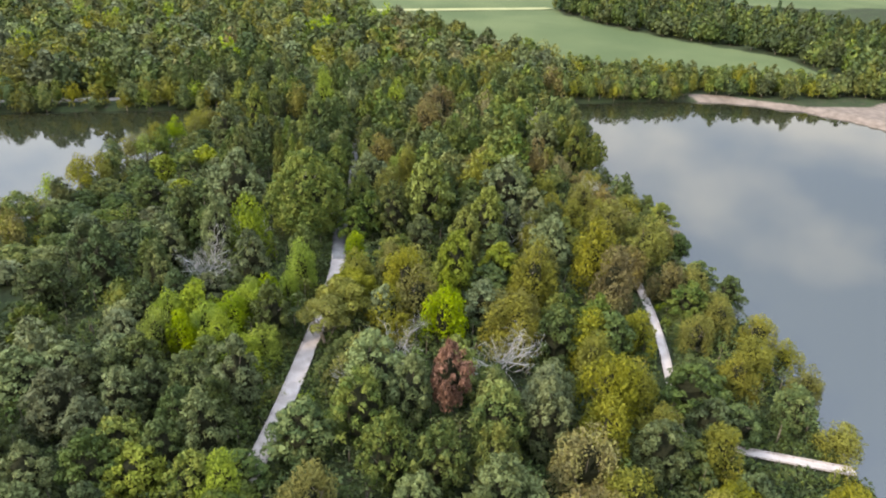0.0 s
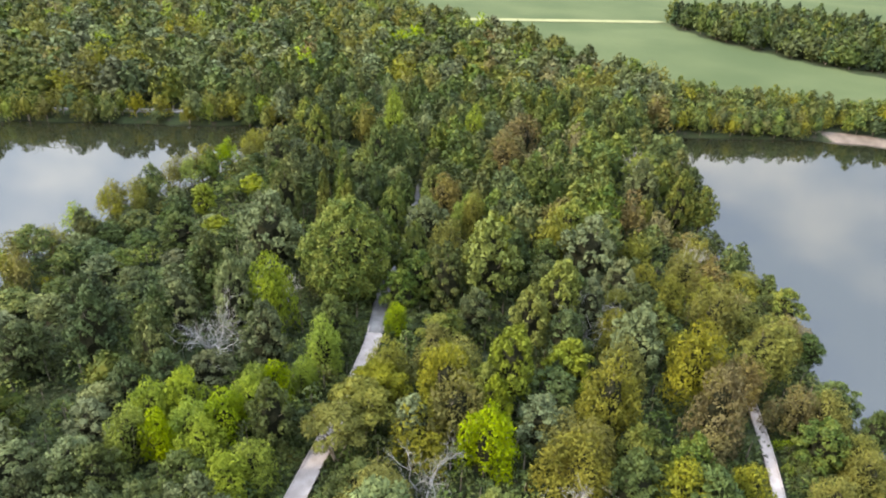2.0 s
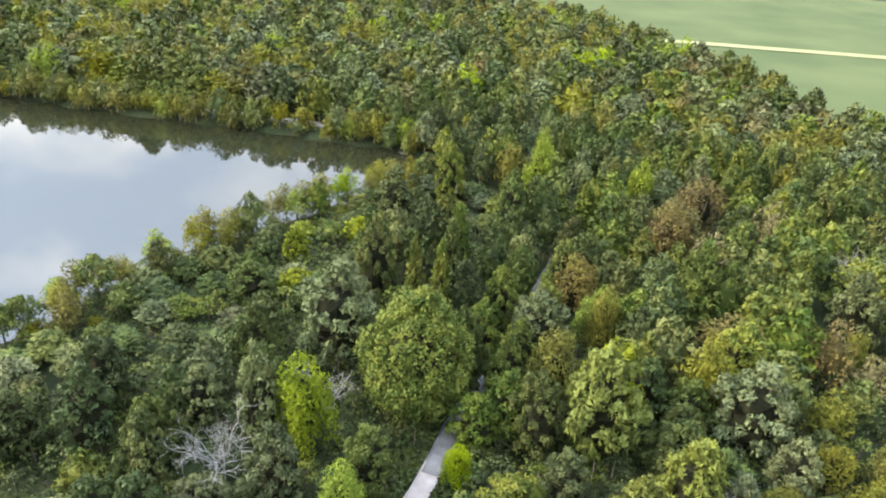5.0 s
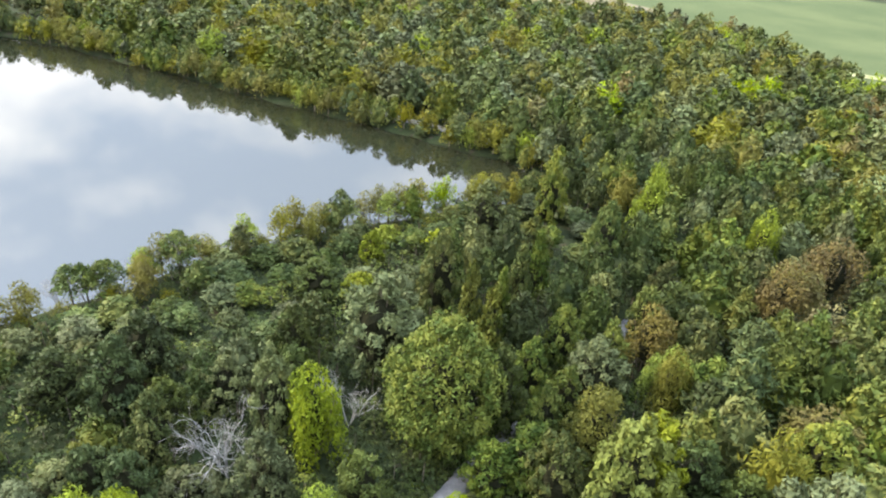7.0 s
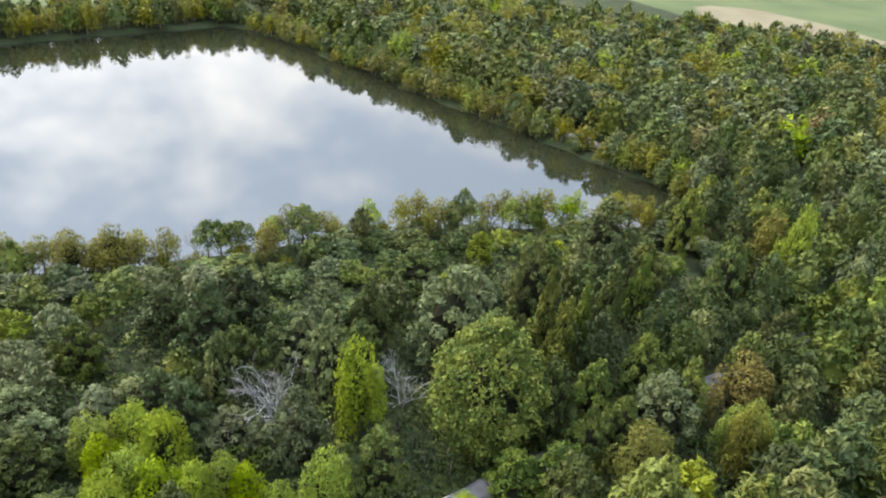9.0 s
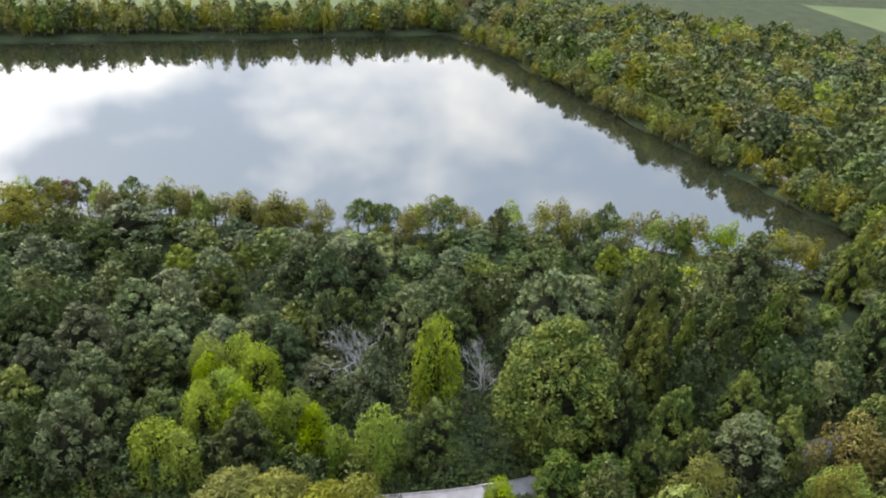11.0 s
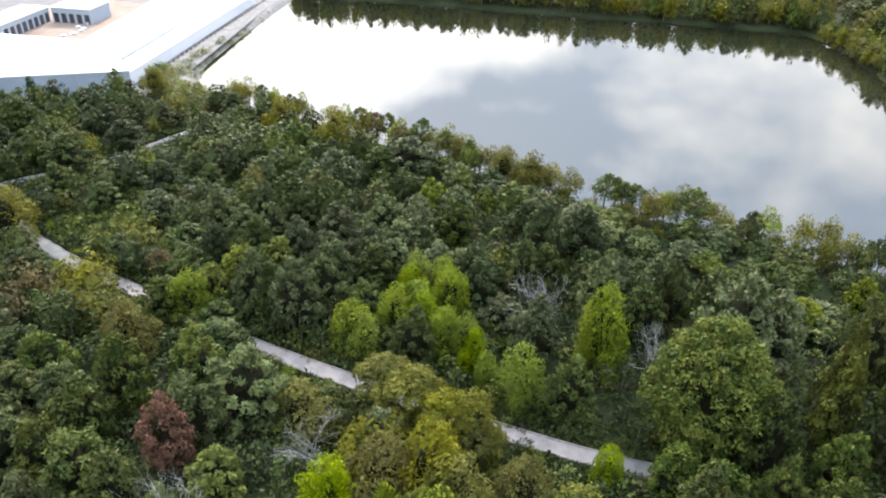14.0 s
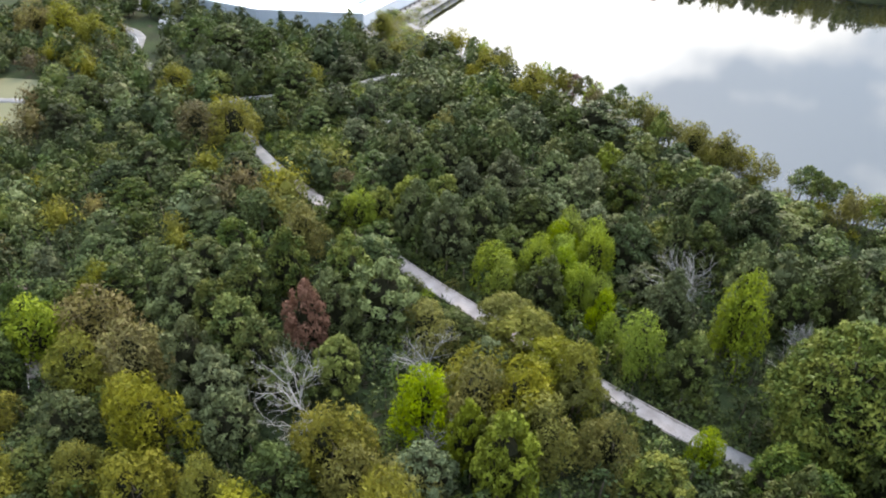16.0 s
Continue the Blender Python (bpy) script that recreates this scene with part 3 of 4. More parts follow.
SILVER = [(-57.8, 164.3, 14.6, 5), (-53, 67.3, 9.5, 3.8), (-45.3, 62.6, 10.6, 4), (-44.2, 129.1, 15, 5), (-42.2, 125, 17.4, 5.6), (-41.3, 47.1, 8.2, 3.2), (-39.8, 29.6, 7.3, 3.6), (-39.8, 106.5, 15.5, 3.2), (-31.8, 100.8, 12.4, 3.5), (-18.7, 142.6, 11.8, 4.4), (-8.1, 89.4, 10, 2.8), (-7.4, 72.8, 12.5, 4.8), (-1.3, 69.6, 12, 3.3), (1.4, 52.6, 9.2, 3.2), (12, 138.9, 14.4, 5.2), (12.8, 121.4, 11.9, 3.2), (15.7, 65.5, 13, 3.4), (15.7, 70.1, 11.2, 3.5), (17.1, 75.2, 8.8, 3.5), (19.8, 113.7, 12.8, 4.2), (22.1, 170.7, 15, 4.3)]
# Set beside the path so that their crowns cover it from the camera.
HIDING = [(-19.4, 130.5, 8.4, 2.6), (-19.2, 137.0, 10, 2.8), (-20.2, 148.6, 11, 2.8), (-21.8, 160.5, 12, 3), (-25.4, 137.5, 11, 2.8), (-26.8, 146, 12, 3), (-23.2, 169, 12, 3.2)]
FRESH_WEST = [(-58.3, 78.8, 8.9, 3.6), (-55.5, 180.8, 16, 3.4), (-49.3, 145, 15.4, 3.8), (-46.4, 141, 17, 3.2), (-46.3, 163.4, 12.4, 4), (-45.3, 94.4, 12.3, 2.8), (-40.1, 17.5, 6, 3.2), (-39.9, 6.4, 7, 3.4), (-37, -13.2, 6, 3.4), (-36.5, 171.6, 17.6, 3.3), (-24.5, 54, 8.4, 3), (-21, 57.4, 4.8, 3.6), (-19.7, 49.3, 7.2, 4), (-18.2, 131, 11, 2.3), (-17.5, 120.7, 8.8, 3.5), (-15.5, 124.5, 10.6, 3.8), (-14, 63.5, 8.4, 4.4), (-10.4, 123.1, 13.8, 3.7), (-7.9, 25.9, 6.2, 4), (-7.2, 65.5, 12.8, 3.8), (-6.1, 11.8, 7.2, 4.4)]
FRESH_MIDDLE = [(-2.7, 58.3, 13, 3.3), (0.9, 21.8, 6.6, 4), (3.4, 58.5, 11.4, 3.6), (8.6, 149.7, 13, 5), (9.2, 69.3, 11.2, 3), (9.5, 59.3, 11.2, 3.2), (9.8, 65, 12.6, 3.8), (23.9, 183.3, 12.2, 5.6), (29.7, 165.2, 16.2, 3.2)]
SLENDER = [(-40.3, 157.3, 14.2, 3), (-37.1, 136.7, 17.8, 2.6), (-36.7, 147.9, 16.4, 3.2), (-35.4, 141.9, 15.2, 2.4), (-32.2, 136.6, 16, 3)]
YELLOW = [(-64.9, 142.7, 8, 2.6), (-4.5, 126.6, 18, 5.2), (-4.5, 131.8, 15.2, 4.6), (-0.1, 98.2, 10, 3), (1.6, 95.1, 10.6, 2.6), (3, 100.7, 14.8, 3.6), (3.8, 77.6, 9.8, 3.2), (3.9, 113.6, 13.8, 3.2), (8.1, 120.5, 15, 3.8)]
RED = [(3.0, 70.8, 13.6, 2.9)]
ARCHING = [(-16.2, 86.0, 9.4, 4.2), (-14.6, 90.0, 10.2, 4.6), (-13.4, 95.4, 9.2, 4.2), (-12.6, 99.6, 7.6, 3.2)]
SPECIMENS = {"lime": LIME, "gold": GOLD_WEST + GOLD_MIDDLE, "brown": BROWN, "dark": DEEP_WEST + DEEP_MIDDLE, "grey": SILVER, "mid": HIDING + FRESH_WEST + FRESH_MIDDLE, "tall": SLENDER, "yellow": YELLOW, "red": RED, "arch": ARCHING}
BARE = [(10, 79, 12), (-5, 84.2, 9.2), (-39.4, 99.7, 12.5), (-8.8, 73.6, 9), (12.8, 120.4, 11.5), (29.6, 148, 9), (2.0, 91.7, 7.5), (22, 190, 12), (-86.2, 102, 6.4), (-86.4, 110.5, 6.2), (-86.0, 98, 5.8), (-37.2, 115.6, 8.8)]
# Several of these are cleared only so that paths show from the camera.
GLADES_AND_SIGHTLINES = [(50, 62, 12, 4.6), (-34, 21, 9, 7), (9, -42, 20, 17), (-16.5, 28, 3.6, 4.2), (43, 76, 3, 4), (39.6, 90, 2.2, 11), (-48, -64, 8, 12), (-38, -54, 5, 9), (24, 33, 3, 6), (-95, -10, 16, 13), (-60, 6, 14, 5.0), (-36, -2, 6, 5)]


def open_ground(x, y):
    """Where trees may stand: dry land, off the paths, the glades and sightlines, the fields and the yard."""
    ok = (to_lakes(x, y) > 0.8) & (paths_distance(x, y) > np.where((y > 122) | (y < 11), 2.0, np.where(x < -18, 3.0, 3.6)))
    for cx, cy, a, b in GLADES_AND_SIGHTLINES:
        ok &= ((x - cx) / a) ** 2 + ((y - cy) / b) ** 2 > 1
    for poly in (FIELD, FAR_FIELD, YARD):
        ok &= ~inside(x, y, poly)
    for rows in SPECIMENS.values():
        for cx, cy, h, r in rows:
            ok &= np.hypot(x - cx, y - cy) > 0.9 * r + 2.0
    for cx, cy, h in BARE:
        ok &= np.hypot(x - cx, y - cy) > 4.4
    ok &= ~((y > 52) & (y < 121) & (x > -19) & (x < -13.2))
    ok &= np.hypot(x + 27.7, y - 122.5) > 7.5
    return ok


YARD = [(-54, -88), (-66, -42), (-86, -20), (-104, -21), (-214, -60), (-330, -95), (-330, -300), (-60, -300)]


def choose(g, x, y):
    """Kind, height and crown radius of the tree that grows at a place."""
    u = g.random()
    west, east = to_west(x, y), to_east(x, y)
    if west < 4.5 and y < 190 and x > -110:
        return "gold", 3.4, 2.0
    if west < 7 and y < 190 and x > -110:
        k = "gold" if u < 0.5 else "lime" if u < 0.65 else "brown" if u < 0.75 else "mid"
        return k, g.uniform(7, 9.5), g.uniform(2.0, 2.8)
    if west < 30 and 60 < y < 190 and x > -110:
        k = "dark" if u < 0.45 else "mid" if u < 0.75 else "grey" if u < 0.92 else "yellow"
        return k, g.uniform(3.6, 5.6) + 2.8 * (west > 14 and y < 92), g.uniform(2.6, 3.6)
    if x > 20 and y < 165 and east < 26:
        k = "gold" if u < 0.52 else "brown" if u < 0.60 else "lime" if u < 0.63 else "mid" if u < 0.84 else "dark"
        return k, g.uniform(5.5, 9.0), g.uniform(2.7, 3.8)
    if x < -58 and 12 < y < 75 and west < 34:
        return ("dark" if u < 0.5 else "mid" if u < 0.75 else "grey"), g.uniform(6, 9), g.uniform(3.0, 4.2)
    if x < -40 and y < -8:
        return ("dark" if u < 0.7 else "pine" if u < 0.74 else "mid"), g.uniform(6.5, 9.5), g.uniform(2.8, 3.8)
    if y < 42:
        k = "dark" if u < 0.45 else "mid" if u < 0.68 else "gold" if u < 0.84 else "grey" if u < 0.95 else "brown"
        h = g.uniform(4.0, 8.5)
        return k, h, h * g.uniform(0.40, 0.52)
    if x < -27 and y < 110:
        k = "dark" if u < (0.62 if y > 78 else 0.82) else "grey" if u < 0.88 else "mid" if u < 0.98 else "yellow"
        # The paler kind here paints in the sky's sheen on dark green leaves.
        if x < -36 and y < 86 and g.random() < 0.55:
            k = "grey"
        return k, g.uniform(7.0, 10.5), g.uniform(2.8, 3.9)
    if x < -24:
        k = "dark" if u < 0.5 else "mid" if u < 0.7 else "tall" if u < 0.86 else "grey" if u < 0.97 else "gold"
        return k, g.uniform(9.5, 14.5), g.uniform(2.8, 4.0)
    if y > 140:
        k = "mid" if u < 0.40 else "dark" if u < 0.62 else "tall" if u < 0.87 else "gold" if u < 0.91 else "grey" if u < 0.985 else "brown"
        return k, g.uniform(11.0, 15.0), g.uniform(3.4, 4.8)
    k = "dark" if u < 0.34 else "mid" if u < 0.60 else "gold" if u < 0.76 else "grey" if u < 0.88 else "yellow" if u < 0.93 else "lime"
    if -27 < x < -18 and y < 121:
        return ("dark" if u < 0.8 else "mid"), g.uniform(2.0, 4.4), g.uniform(1.8, 2.6)
    h = g.uniform(7.0, 11.0)
    if y < 122:
        h = min(h, max(4.0, 3.0 + 0.62 * (x + 17)))
    return k, h, min(g.uniform(2.8, 4.2), 0.55 * h)


def to_west(x, y):
    return float(signed(np.array([x]), np.array([y]), LAKE_WEST)[0])


def to_east(x, y):
    return float(signed(np.array([x]), np.array([y]), LAKE_EAST)[0])


# the great sycamore beside the path
g = np.random.default_rng(11)
i = np.arange(124)
rise, turn = ((i + 0.5) / 124) ** 0.9, i * 2.39996
s = g.uniform(1.0, 2.0, 124) * (1.08 - 0.35 * rise)
wide = 7.7 * crown_profile(rise, "round") * g.uniform(0.84, 1.06, 124) - 0.7 * s
c = np.stack([wide * np.cos(turn), wide * np.sin(turn), 1.8 + 17.0 * rise - s * rise], 1) + g.normal(0, 0.3, (124, 3))
s = np.stack([s, s, s * g.uniform(1.1, 1.6, 124)], 1)
syc = tagged(new("sycamore_tree"), "great sycamore with a broad domed crown beside the path", "tree")
v, f = trunk_mesh(g, 20.0, 8.0, c, limbs=14, girth=0.02)
new("trunk", mesh_of("trunk", v, f, [PALE], True)).parent = syc
q, puff = leaf_sprays(g, c, s, 24000, 0.42, 0.62)
# Added near-black hull: painted shade behind the sycamore's leaves.
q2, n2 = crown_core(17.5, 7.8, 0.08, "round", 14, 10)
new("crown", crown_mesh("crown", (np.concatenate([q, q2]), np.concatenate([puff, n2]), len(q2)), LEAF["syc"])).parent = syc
syc.matrix_basis = pose(-27.7, 122.5, float(ground_z(-27.7, 122.5)), 0, 0, 40)

# single trees near the path
g = np.random.default_rng(21)
for kind, rows in SPECIMENS.items():
    for x, y, h, r in rows:
        plant(kind, x, y, h, r, g)
for i, (x, y, h) in enumerate(BARE):
    ob = dead_tree(g, h, 0.52, "bleached leafless dead tree with bare grey branches")
    ob.matrix_basis = pose(x, y, float(ground_z(x, y)), 0, 0, 70 * i)

NEAR = (-48, 42, 56, 140)
xs, ys = scatter(g, NEAR, 5.4, open_ground)
order = np.argsort(np.hypot(xs - 5, ys - 95))
for i in order:
    kind, h, r = choose(g, xs[i], ys[i])
    plant(kind, float(xs[i]), float(ys[i]), h, r, g, "trees of the wood")


def wood(name, points, leaves, leaf, label, seed, low=0.28, inner=True):
    """Far trees, past counting, as one object: points are x, y, kind, height, radius."""
    g = np.random.default_rng(seed)
    kinds = sorted({p[2] for p in points})
    forms = {}
    for k in kinds:
        base, style, slim = STYLE[k]
        forms[k] = []
        for _ in range(5):
            c, s = crown_lobes(g, 10.0, 3.4, max(base, low), style)
            q, puff = leaf_sprays(g, c, s, leaves, leaf, slim)
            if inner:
                # Added hull in leaf colour closes the gaps of the far crowns.
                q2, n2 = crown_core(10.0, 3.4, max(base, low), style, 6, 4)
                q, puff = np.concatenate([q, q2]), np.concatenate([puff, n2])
            forms[k].append((q, puff))
    stem_v, stem_f = tube(g, [(0, 0, -0.5), (0.1, 0, 4), (0, 0.1, 8)], [0.2, 0.15, 0.05], 4)
    stem_f = np.concatenate([stem_f[:, :3], stem_f[:, [0, 2, 3]]])
    stem_n = unit(stem_v * (1, 1, 0))
    vs, ns, fs, mats, tints, k0 = [], [], [], [], [], 0
    for x, y, k, h, r in points:
        q, puff = forms[k][int(g.integers(5))]
        a = g.uniform(0, 6.28)
        c1, s1 = math.cos(a), math.sin(a)
        ca, sa = c1 * r / 3.4, s1 * r / 3.4
        z = float(ground_z(x, y))
        for v, u, f, m in ((q.reshape(-1, 3), puff, np.arange(q.shape[0] * 3).reshape(-1, 3), kinds.index(k)), (stem_v, stem_n, stem_f, len(kinds))):
            ns.append(np.stack([c1 * u[:, 0] - s1 * u[:, 1], s1 * u[:, 0] + c1 * u[:, 1], u[:, 2]], 1))
            vs.append(np.stack([x + ca * v[:, 0] - sa * v[:, 1], y + sa * v[:, 0] + ca * v[:, 1], z + v[:, 2] * h / 10.0], 1))
            fs.append(f + k0)
            mats.append(np.full(len(f), m, np.int32))
            tints.append(np.full(len(v), g.random()))
            k0 += len(v)
    me = mesh_of(name, np.concatenate(vs), np.concatenate(fs), [LEAF[k] for k in kinds] + [BARK])
    me.polygons.foreach_set("material_index", np.concatenate(mats))
    attribute(me, "tint", np.concatenate(tints))
    clump_normals(me, np.concatenate(ns))
    return tagged(new(name, me), label, "woodland", kind="stuff")


def grow(seed, box, step, extra, pick, free=False):
    g = np.random.default_rng(seed)
    xs, ys = scatter(g, box, step, lambda x, y: extra(x, y) & (free | open_ground(x, y)))
    return [(float(x), float(y), *pick(g, float(x), float(y))) for x, y in zip(xs, ys)]


def not_near(x, y):
    return ~((x > NEAR[0]) & (x < NEAR[2]) & (y > NEAR[1]) & (y < NEAR[3]))


wood("peninsula_wood", grow(31, (-100, 42, 60, 235), 6.1, lambda x, y: not_near(x, y) & ((x > -90) | (y < 150)), choose), 1050, 0.66, "mixed green and yellowing woodland between two lakes", 41, 0.2)
wood("southern_thicket", grow(32, (-100, -95, 60, 42), 5.0, lambda x, y: not_near(x, y) & (x < 14 + 0.5 * (y + 60)), choose), 560, 0.68, "thicket of low green trees and scrub", 42, 0.1)


def north_pick(g, x, y):
    u = g.random()
    # Pale kinds prevail to colour the far wood as lightly as haze would.
    k = "dark" if u < 0.06 else "mid" if u < 0.36 else "gold" if u < 0.58 else "tall" if u < 0.68 else "grey" if u < 0.93 else "lime" if u < 0.97 else "brown"
    if to_west(x, y) < 9:
        return ("gold" if u < 0.4 else "mid" if u < 0.75 else "lime" if u < 0.85 else "grey"), g.uniform(5, 8), g.uniform(2.8, 3.8)
    return k, g.uniform(10, 14.5), g.uniform(4.6, 6.6)


wood("northern_wood", grow(33, (-430, 150, 40, 425), 8.4, lambda x, y: ((x < -90) | (y > 235)) & (y > 160) & ~inside(x, y, FIELD) & (line_distance(x, y, NORTH_PATH) > 2.8) & (y < 400 + 0.1 * x + 40) & (y < 1.35 * (x + 480)), north_pick), 560, 1.0, "dense mixed woodland along the lake shore", 43, 0.12)
wood("shore_bushes", grow(37, (-290, 120, -66, 225), 3.3, lambda x, y: ((x < -114.5) | (x > -106) | (signed(x, y, LAKE_WEST) < 0.4)) & (line_distance(x, y, NORTH_PATH) > 2.2) & (signed(x, y, LAKE_WEST) < 5) & (signed(x, y, LAKE_WEST) > -0.7) & (y > 139 + 0.346 * (x + 273)), lambda g, x, y: (("gold" if g.random() < 0.35 else "mid" if g.random() < 0.7 else "lime" if g.random() < 0.4 else "dark"), g.uniform(5.0, 10.0), g.uniform(2.4, 3.9)), True), 620, 0.66, "light green bushes overhanging the lake shore", 47, 0.0)
BELT = [(12, 266), (26, 246), (60, 252), (88, 262), (125, 262), (150, 272), (200, 262), (200, 290), (110, 284), (60, 283), (14, 290)]
wood("shore_scrub", grow(34, (10, 240, 205, 292), 4.6, lambda x, y: inside(x, y, BELT), lambda g, x, y: (("mid" if g.random() < 0.6 else "gold" if g.random() < 0.5 else "dark"), g.uniform(6, 10), g.uniform(2.6, 3.8))), 300, 1.1, "belt of green scrub between lake and field", 44, 0.1)
PINES = [(46, 458), (72, 414), (107, 378), (149, 354), (168, 290), (215, 290), (235, 380), (150, 470), (70, 500)]
wood("dark_field_wood", grow(35, (40, 285, 330, 560), 7.0, lambda x, y: inside(x, y, PINES), lambda g, x, y: (("pine" if g.random() < 0.15 else "dark" if g.random() < 0.6 else "mid"), g.uniform(10, 16), g.uniform(3.8, 5.4))), 220, 1.4, "dark wood at the edge of the crop field", 45, 0.04)
wood("lakeside_willows", grow(38, (-104, 2, -60, 190), 3.6, lambda x, y: (signed(x, y, LAKE_WEST) < 4.5) & (signed(x, y, LAKE_WEST) > 0.3), lambda g, x, y: (("gold" if g.random() < 0.62 else "lime" if g.random() < 0.35 else "mid" if g.random() < 0.9 else "red"), g.uniform(6.0, 9.5), g.uniform(2.4, 3.4)), True), 1500, 0.50, "row of pale yellow green willows along the lake edge", 48, 0.36, False)
wood("east_shore_bushes", grow(39, (20, 225, 150, 265), 2.8, lambda x, y: (signed(x, y, LAKE_EAST) < 5) & (signed(x, y, LAKE_EAST) > 0.2) & (x < 84), lambda g, x, y: (("mid" if g.random() < 0.5 else "gold" if g.random() < 0.4 else "dark"), g.uniform(5, 9), g.uniform(2.2, 3.2)), True), 400, 0.66, "green bushes overhanging the lake shore", 49, 0.0)
wood("verge_bushes", grow(40, (-45, -15, 60, 150), 1.9, lambda x, y: (paths_distance(x, y) > 1.75) & (paths_distance(x, y) < 4.2) & (to_lakes(x, y) > 1) & (wobble(x * 2.3, y * 2.3) > -0.1), lambda g, x, y: (("dark" if g.random() < 0.5 else "mid" if g.random() < 0.6 else "gold" if g.random() < 0.5 else "lime"), g.uniform(0.9, 3.0), g.uniform(0.7, 1.5)), True), 320, 0.7, "low bushes crowding the edges of the paths", 50, 0.1, False)
wood("lakeside_scrub", grow(52, (-104, -14, -55, 200), 2.9, lambda x, y: (signed(x, y, LAKE_WEST) < 11) & (signed(x, y, LAKE_WEST) > 2.5), lambda g, x, y: (("dark" if g.random() < 0.4 else "mid" if g.random() < 0.6 else "gold"), g.uniform(1.6, 4.2), g.uniform(1.3, 2.2)), True), 330, 0.75, "low green scrub behind the lake edge", 53, 0.0, False)
wood("bank_bushes", grow(54, (-216, -64, -84, 4), 1.9, lambda x, y: (signed(x, y, LAKE_WEST) < np.where(x > -110, 11.0, np.clip(4.0 + 0.11 * (x + 110), -1.0, 4))) & (signed(x, y, LAKE_WEST) > -1.6) & (y < 4) & (x < -86), lambda g, x, y: (("gold" if g.random() < 0.45 else "lime" if g.random() < 0.4 else "mid"), g.uniform(1.0, 2.6), g.uniform(1.3, 2.1)), True), 240, 0.8, "low yellow green bushes on the lake bank below the yard", 55, 0.0, False)
FAR_BANK = [(-276, 150), (-249, 51), (-230, -22), (-215, -57), (-232, -68), (-252, -30), (-268, 45), (-300, 150)]
wood("far_bank_scrub", grow(36, (-300, -70, -210, 155), 5.0, lambda x, y: inside(x, y, FAR_BANK) & (signed(x, y, LAKE_WEST) > -0.5), lambda g, x, y: (("mid" if g.random() < 0.5 else "gold"), g.uniform(8.5, 12.5), g.uniform(2.8, 4.0)), True), 420, 0.95, "light green scrub along the far bank", 46, 0.0)


def dry_gap(x, y):
    return (to_lakes(x, y) > 2.5) & (paths_distance(x, y) > 3.0) & (np.hypot(x + 34, y - 21) > 9) & (np.hypot(x - 39.6, y - 90) > 4) & (np.hypot(x - 11, y - 79) > 5) & (np.hypot((x - 50) / 12, (y - 62) / 4.6) > 1)


wood("understorey", grow(58, (-66, 8, 52, 172), 3.9, dry_gap, lambda g, x, y: (("dark" if g.random() < 0.72 else "mid"), g.uniform(2.4, 5.4), g.uniform(1.9, 2.8)), True), 180, 0.70, "dark green bushes and saplings under the taller trees", 59, 0.0, False)


def undergrowth(name, material, seed, n, size, tall, label, near):
    """Brambles and grass in humps over the woodland floor, thickest beside the paths."""
    g = np.random.default_rng(seed)
    x, y = g.uniform(-78, 58, n), g.uniform(-25, 150, n)
    d = paths_distance(x, y)
    ok = (to_lakes(x, y) > 0.6) & (d > 1.45) & (d < near * (1 + 0.4 * wobble(x * 0.9, y * 0.9)))
    x, y = x[ok], y[ok]
    hump = np.clip(0.5 + 0.5 * wobble(x * 3.1, y * 3.1) + 0.3 * wobble(x * 7.3 + 2, y * 7.3), 0, 1.3)
    c = np.stack([x, y, ground_z(x, y) + 0.1 + tall * hump * np.sqrt(g.random(len(x)))], 1)
    q = leaf_sprays(g, c, np.full((len(x), 3), 0.3), len(x), size, 0.6, 0.4)
    me = crown_mesh(name, (*q, 0), material)
    attribute(me, "tint", np.repeat(np.floor((0.5 + 0.5 * wobble(x * 0.7, y * 0.7)) * 5) / 5 + 0.05 * g.random(len(x)), 3))
    tagged(new(name, me), label, "undergrowth", kind="stuff")


undergrowth("undergrowth", LEAF["dark"], 51, 70000, 0.62, 0.9, "low green brambles under the trees", 60.0)
undergrowth("brambles", LEAF["dark"], 52, 420000, 0.50, 1.3, "dense dark green brambles beside the paths", 8.0)
undergrowth("grass_verge", LEAF["mid"], 53, 200000, 0.34, 0.5, "bright green grass and herbs edging the paths", 4.0)


def ferns():
    """The bright low growth of the glade beside the boardwalk."""
    g = np.random.default_rng(57)
    a, d = g.uniform(0, 6.28, 5200), np.sqrt(g.random(5200))
    x, y = -34 + 9.5 * d * np.cos(a), 21 + 8 * d * np.sin(a)
    ok = paths_distance(x, y) > 2.0
    x, y = x[ok], y[ok]
    c = np.stack([x, y, ground_z(x, y) + 0.2 + 0.9 * (0.5 + 0.5 * wobble(x * 4.1, y * 4.1)) * g.uniform(0.6, 1, len(x))], 1)
    me = crown_mesh("ferns", (*leaf_sprays(g, c, np.full((len(x), 3), 0.3), len(x), 0.75, 0.6, 0.4), 0), LEAF["mid"])
    attribute(me, "tint", np.repeat(np.floor(g.random(len(x)) * 3) / 3, 3))
    tagged(new("ferns", me), "bright green low growth filling a glade", "undergrowth", kind="stuff")


ferns()

